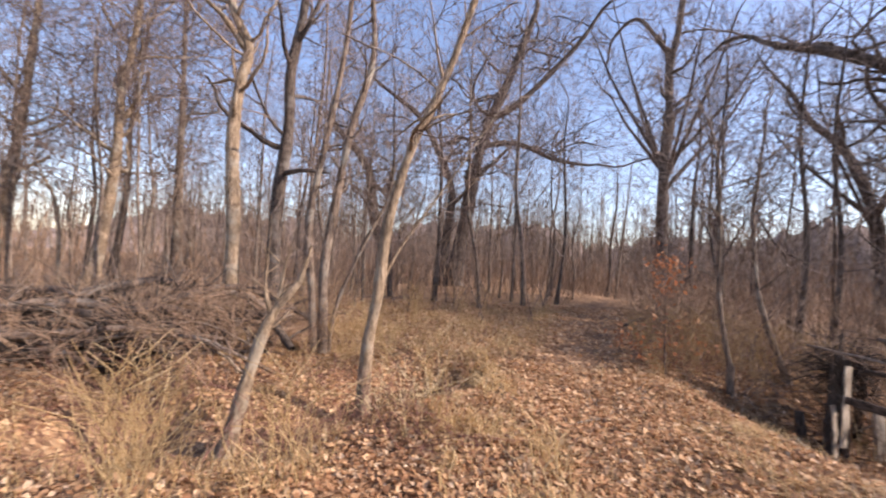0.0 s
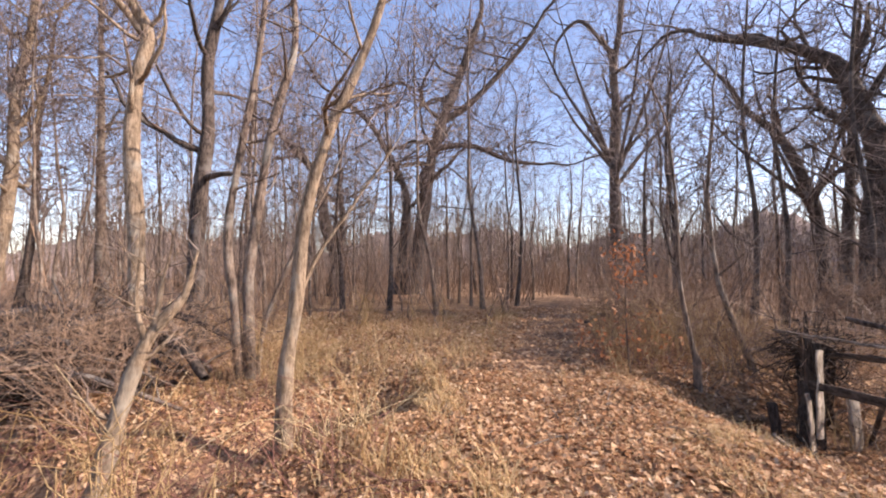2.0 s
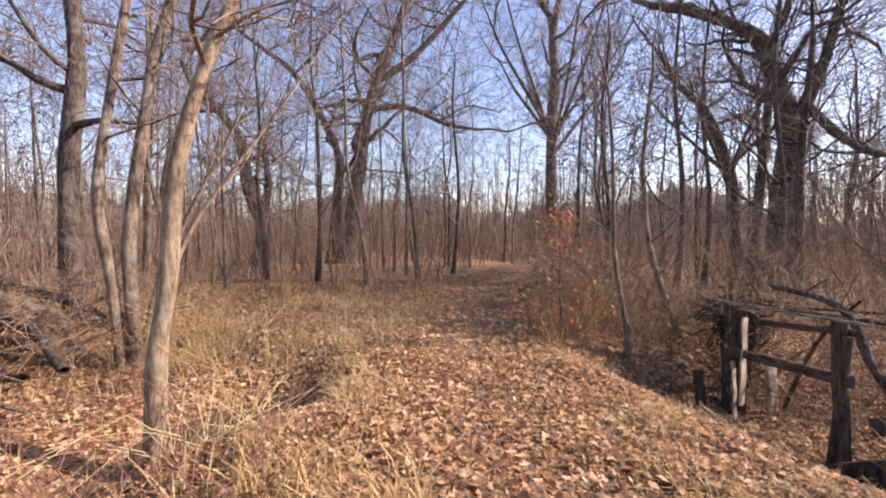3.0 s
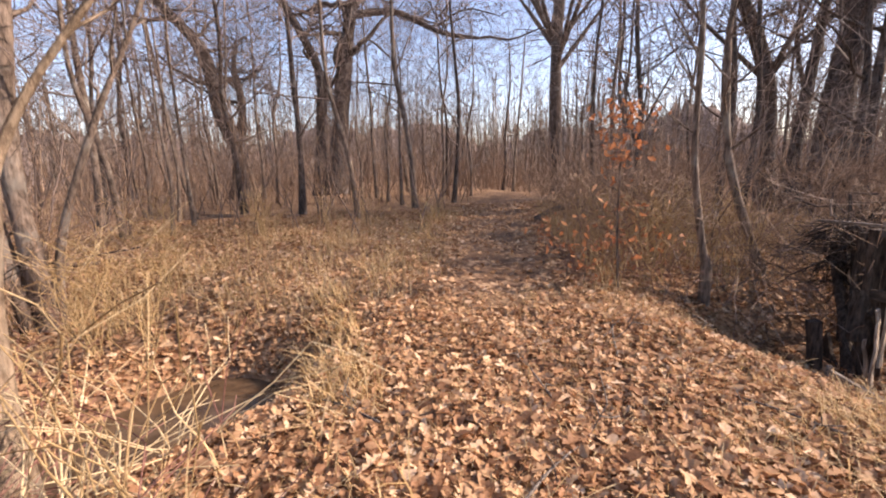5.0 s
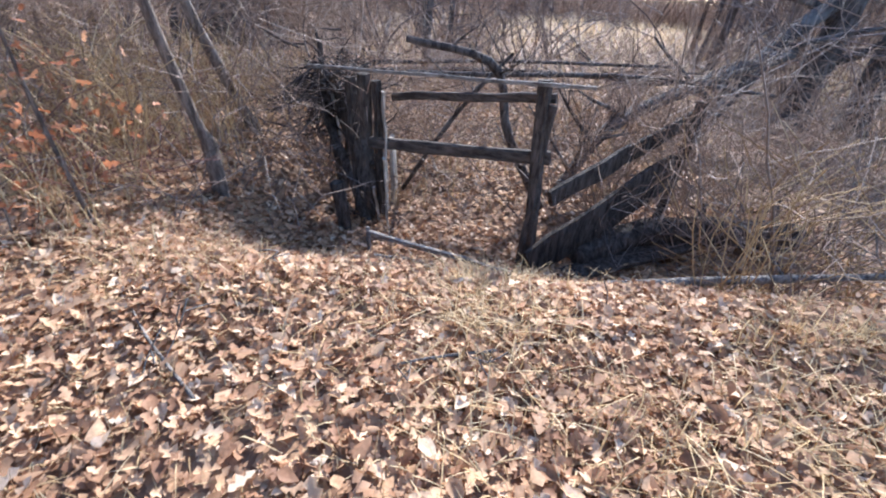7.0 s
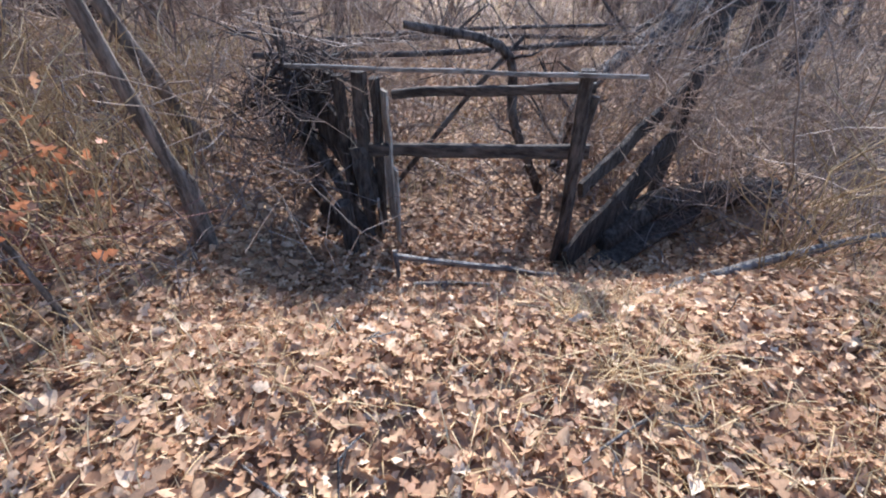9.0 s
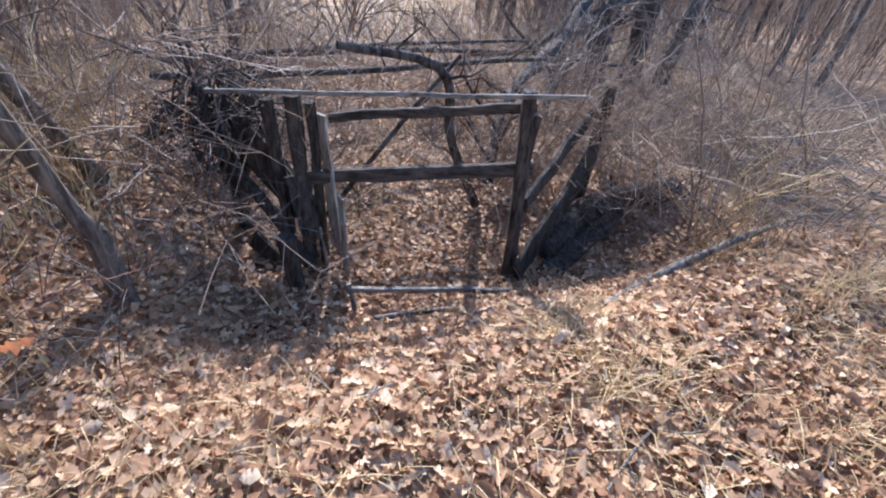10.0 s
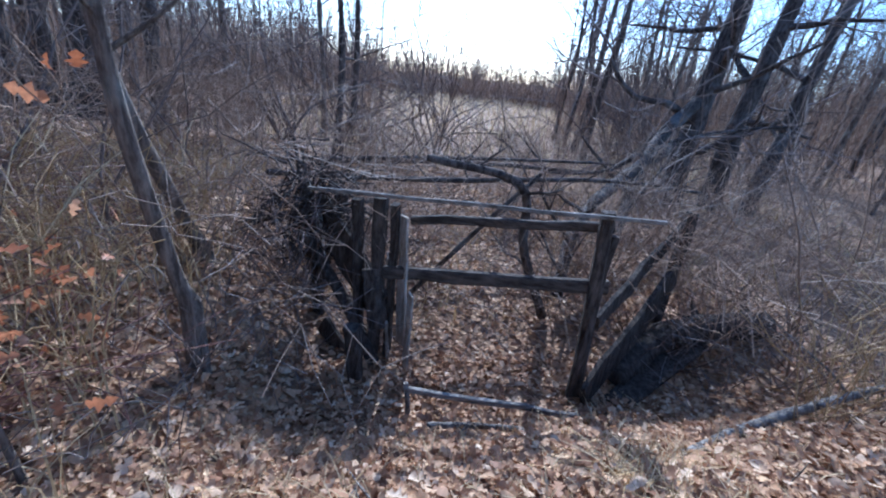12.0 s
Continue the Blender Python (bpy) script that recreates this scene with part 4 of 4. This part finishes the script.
# ------------------------------------------------------------ leaves
HALF = [(0.0, 0.02), (0.24, 0.20), (0.34, 0.07), (0.54, 0.31), (0.68, 0.10), (0.85, 0.20), (1.0, 0.0)]
OAK = np.array([(u - 0.5, 0.0, 0.0) for u, w in HALF] + [(u - 0.5, w, 0.0) for u, w in HALF] + [(u - 0.5, -w, 0.0) for u, w in HALF])
K = len(HALF)
OAK_F = np.array([(i, i + 1, K + i + 1, K + i) for i in range(K - 1)] + [(i + 1, i, 2 * K + i, 2 * K + i + 1) for i in range(K - 1)])
OAK_S = np.array([(-0.5, 0, 0), (-0.12, 0.24, 0.05), (0.2, 0.3, 0.06), (0.5, 0, 0), (0.2, -0.3, 0.06), (-0.12, -0.24, 0.05)])
OAK_SF = np.array([(0, 1, 2, 3), (0, 3, 4, 5)])


def turned(n, flat):
    """Random turns, mostly lying flat: flat is the usual tilt in radians."""
    az, tx, ty = N.uniform(0, 2 * np.pi, n), N.normal(0, flat, n), N.normal(0, flat, n)
    c, s = np.cos(az), np.sin(az)
    Z = np.zeros((n, 3, 3)); Z[:, 0, 0] = c; Z[:, 0, 1] = -s; Z[:, 1, 0] = s; Z[:, 1, 1] = c; Z[:, 2, 2] = 1
    X = np.zeros((n, 3, 3)); X[:, 0, 0] = 1; X[:, 1, 1] = np.cos(tx); X[:, 1, 2] = -np.sin(tx); X[:, 2, 1] = np.sin(tx); X[:, 2, 2] = np.cos(tx)
    Y = np.zeros((n, 3, 3)); Y[:, 1, 1] = 1; Y[:, 0, 0] = np.cos(ty); Y[:, 0, 2] = np.sin(ty); Y[:, 2, 0] = -np.sin(ty); Y[:, 2, 2] = np.cos(ty)
    return X @ Y @ Z


def curled(shape, n):
    v = np.repeat(shape[None], n, 0)
    c1, c2 = N.uniform(-0.9, 1.9, n)[:, None], N.uniform(-0.4, 0.9, n)[:, None]
    v[:, :, 2] += c2 * v[:, :, 0] ** 2 + c1 * 1.8 * v[:, :, 1] ** 2 + 0.1 * np.sin(9 * v[:, :, 0] + c1 * 5) * v[:, :, 1]
    return v


def strew(name, xy, shape, faces, lo, hi, flat, lift, mat, label):
    n = len(xy)
    v = curled(shape, n) * N.uniform(lo, hi, n)[:, None, None]
    v = np.einsum("nij,nkj->nki", turned(n, flat), v)
    z = height(xy[:, 0], xy[:, 1]) + N.uniform(0.004, lift, n)
    v += np.stack([xy[:, 0], xy[:, 1], z], 1)[:, None]
    k = shape.shape[0]
    f = (faces[None] + (np.arange(n) * k)[:, None, None]).reshape(-1, 4)
    b = Buffer()
    b.add(v.reshape(-1, 3), f)
    return tagged(part(name, b, mat), label, "leaves", kind="stuff")


def spots(n, x0, x1, y0, y1, keep):
    out = []
    while sum(map(len, out)) < n:
        p = N.uniform((x0, y0), (x1, y1), (n, 2))
        out.append(p[N.random(n) < keep(p[:, 0], p[:, 1])])
    return np.concatenate(out)[:n]


def wet(x, y):
    return (height(x, y) > -0.46) | (x > 3)


def near_keep(x, y):
    t = to_line(x, y, TRAIL)
    patch = 0.5 + 0.5 * np.sin(2.3 * x + 1.1 * y) * np.sin(1.9 * y - 0.8 * x)
    return np.where(wet(x, y), 0.55 + 0.45 * patch, 0.05) * np.where((t < 0.6) & (y > 6.4), 0.3, 1.0)


strew("leaf_litter", spots(21000, -1.4, 5.6, 2.6, 7.2, near_keep), OAK, OAK_F, 0.038, 0.092, 0.42, 0.04, M_LEAF, "thick layer of dry curled oak leaves")
strew("leaf_litter", spots(80000, -9, 13, 0.5, 17, near_keep), OAK_S, OAK_SF, 0.04, 0.10, 0.38, 0.035, M_LEAF, "scattered dry leaves across the woodland floor")

# single leaves lying on top of the litter along the bank
loose = empty("loose_leaves", (2.8, 4.8, float(height(2.8, 4.8))), "large pale curled oak leaves lying uppermost on the litter", "leaves")
meshes = []
for v in curled(OAK, 8):
    b = Buffer()
    b.add(v, OAK_F)
    meshes.append(b.mesh("leaf", M_LEAF_ONE))
for x, y in spots(280, 1.0, 4.6, 3.9, 6.4, lambda x, y: np.ones(len(x))):
    ob = new("leaf", R.choice(meshes))
    ob.parent = loose
    s = R.uniform(0.08, 0.125)
    ob.location = (x - 2.8, y - 4.8, float(height(x, y)) + R.uniform(0.03, 0.05) - loose.location.z)
    ob.rotation_euler = (R.gauss(0, 0.3), R.gauss(0, 0.3), R.uniform(0, 6.28))
    ob.scale = (s, s, s)


# ------------------------------------------------------------ grass
def blades(name, xy, lo, hi, width, bend, mat, label):
    """Dry grass: each blade a bent three-piece ribbon."""
    n = len(xy)
    hgt = N.uniform(lo, hi, n)
    az, lean = N.uniform(0, 2 * np.pi, n), N.uniform(0.15, bend, n)
    d = np.stack([np.cos(az), np.sin(az), np.zeros(n)], 1)
    side = np.stack([-np.sin(az), np.cos(az), np.zeros(n)], 1) * (N.uniform(0.6, 1.3, n) * width)[:, None]
    p0 = np.stack([xy[:, 0], xy[:, 1], height(xy[:, 0], xy[:, 1]) - 0.01], 1)
    rows = []
    for f, w in ((0, 1.0), (0.4, 0.9), (0.75, 0.6), (1.0, 0.12)):
        q = p0 + d * (hgt * lean * f ** 1.8)[:, None]
        q[:, 2] += hgt * f * (1 - 0.35 * lean * f)
        rows += [q - side * w, q + side * w]
    v = np.stack(rows, 1)
    f = np.array([(0, 1, 3, 2), (2, 3, 5, 4), (4, 5, 7, 6)])
    b = Buffer()
    b.add(v.reshape(-1, 3), (f[None] + (np.arange(n) * 8)[:, None, None]).reshape(-1, 4))
    return tagged(part(name, b, mat), label, "grass", kind="stuff")


def clumped(x, y):
    return np.clip(0.5 + 0.6 * np.sin(3.1 * x + 0.9 * y) * np.sin(2.7 * y - 1.3 * x) + 0.3 * np.sin(7 * x) * np.sin(6 * y), 0.03, 1) * wet(x, y)


def off_trail(a):
    return lambda x, y: clumped(x, y) * (to_line(x, y, TRAIL) > a)


blades("dry_grass", spots(3600, -4, 3.5, 7.4, 15, off_trail(0.75)), 0.1, 0.36, 0.0035, 0.9, M_STRAW, "dry straw-coloured grass in the clearing")
blades("dry_grass", spots(2200, -2.6, 2.3, 6.9, 11.5, off_trail(0.8)), 0.12, 0.42, 0.0035, 1.1, M_STRAWGOLD, "golden dry grass standing beside the trail")
blades("dry_grass", spots(3600, 2.7, 4.8, 0.4, 6.6, lambda x, y: clumped(x, y) * np.where(x < 3.4, 0.35, 1.0) * np.where(y > 4.3, 0.16, 1.0) * np.where((x > 3.6) & (y > 1.2) & (y < 3.7), 0.06, 1.0) * np.where(x > 4.1, 0.1, 1.0)), 0.06, 0.2, 0.0027, 1.8, M_STRAWGOLD, "low dry golden grass along the trail edge")
blades("dry_grass", spots(1700, 0.1, 1.3, 2.3, 8.2, lambda x, y: off_trail(0.7)(x, y) * ((y < 4.3) | (x > 0.85))), 0.08, 0.3, 0.004, 1.4, M_STRAWGOLD, "tufted golden grass between ditch and trail")
blades("dry_grass", spots(6000, 0.6, 4.7, 2.2, 6.9, lambda x, y: wet(x, y) * np.where((x > 3.4) & (y < 4.2), 0.25, 1.0)), 0.04, 0.14, 0.0028, 2.2, M_STRAW, "short broken straw lying among the leaves")
blades("dry_grass", spots(170, -0.5, 0.6, 3.9, 5.1, lambda x, y: clumped(x, y)), 0.12, 0.55, 0.004, 1.2, M_STRAW, "bleached dry grass tufts above the ditch")
blades("dry_grass", spots(5200, 3.9, 10, 6.4, 14, off_trail(1.0)), 0.15, 0.7, 0.004, 0.9, M_STRAW, "tall brown dry grass in the undergrowth")
blades("dry_grass", spots(3200, -6.5, -0.8, 2.0, 6.4, lambda x, y: clumped(x, y)), 0.08, 0.34, 0.0035, 1.2, M_STRAW, "dry matted grass beside the ditch")
blades("dry_grass", spots(4000, 6, 14, -6, 6.0, lambda x, y: clumped(x, y)), 0.15, 0.6, 0.005, 1.0, M_STRAW, "dry brown grass behind the gate")
blades("meadow_grass", spots(16000, 13, 75, -45, 14, lambda x, y: np.where((np.degrees(np.arctan2(x - 2.7, y - 5.5)) > 80) & (np.degrees(np.arctan2(x - 2.7, y - 5.5)) < 135), 1.0, 0.15)), 0.3, 0.8, 0.03, 0.9, M_FIELD, "pale dry meadow grass in full sun")


# ------------------------------------------------------------ sapling with clinging orange leaves
sap = stem_tree("sapling", "slim young oak sapling with clinging orange leaves", [
    ([(4.18, 6.67, -0.11), (4.15, 6.69, 0.65), (4.15, 6.69, 1.54), (4.16, 6.69, 2.32)], 0.016, 0.006)], M_BARK, 61, 10, 0.4, 0.35, 1, 3, 0.1, 0.2, least=0.003, category="sapling")
SB = np.array(sap.location)


def leafage(parent, base, centres, n, mat, lo=0.05, hi=0.11):
    p = np.concatenate([N.normal(c[:3], c[3], (max(1, int(n * c[4])), 3)) for c in centres]) - base
    k = len(p)
    v = np.einsum("nij,nkj->nki", turned(k, 1.1), curled(OAK, k) * N.uniform(lo, hi, k)[:, None, None]) + p[:, None]
    b = Buffer()
    b.add(v.reshape(-1, 3), (OAK_F[None] + (np.arange(k) * len(OAK))[:, None, None]).reshape(-1, 4))
    return part("leaves", b, mat, parent, "clinging orange dry leaves")


leafage(sap, SB, [(4.13, 6.65, 1.75, 0.17, 0.5), (4.12, 6.65, 1.42, 0.13, 0.28), (4.1, 6.66, 0.9, 0.15, 0.1), (4.1, 6.7, 0.4, 0.2, 0.12)], 190, M_ORANGE)
for i, (x, y, z) in enumerate([(4.9, 6.9, 0.5), (3.95, 7.3, 0.45), (5.3, 7.6, 0.6), (4.45, 7.0, 0.55), (4.75, 7.5, 0.5), (3.85, 6.85, 0.35), (4.0, 7.9, 0.5), (5.6, 8.2, 0.6)]):
    s = stem_tree("sapling", "knee-high oak seedling holding a few orange leaves", [
        ([(x, y, float(height(x, y))), (x + 0.03, y, z * 0.6), (x, y + 0.03, z * 1.2)], 0.007, 0.003)], M_BARK, 70 + i, 5, 0.25, 0.3, 1, 2, 0.1, 0.2, least=0.0025, category="sapling")
    leafage(s, np.array(s.location), [(x, y, z * 0.8, 0.15, 1.0)], 26, M_ORANGE)
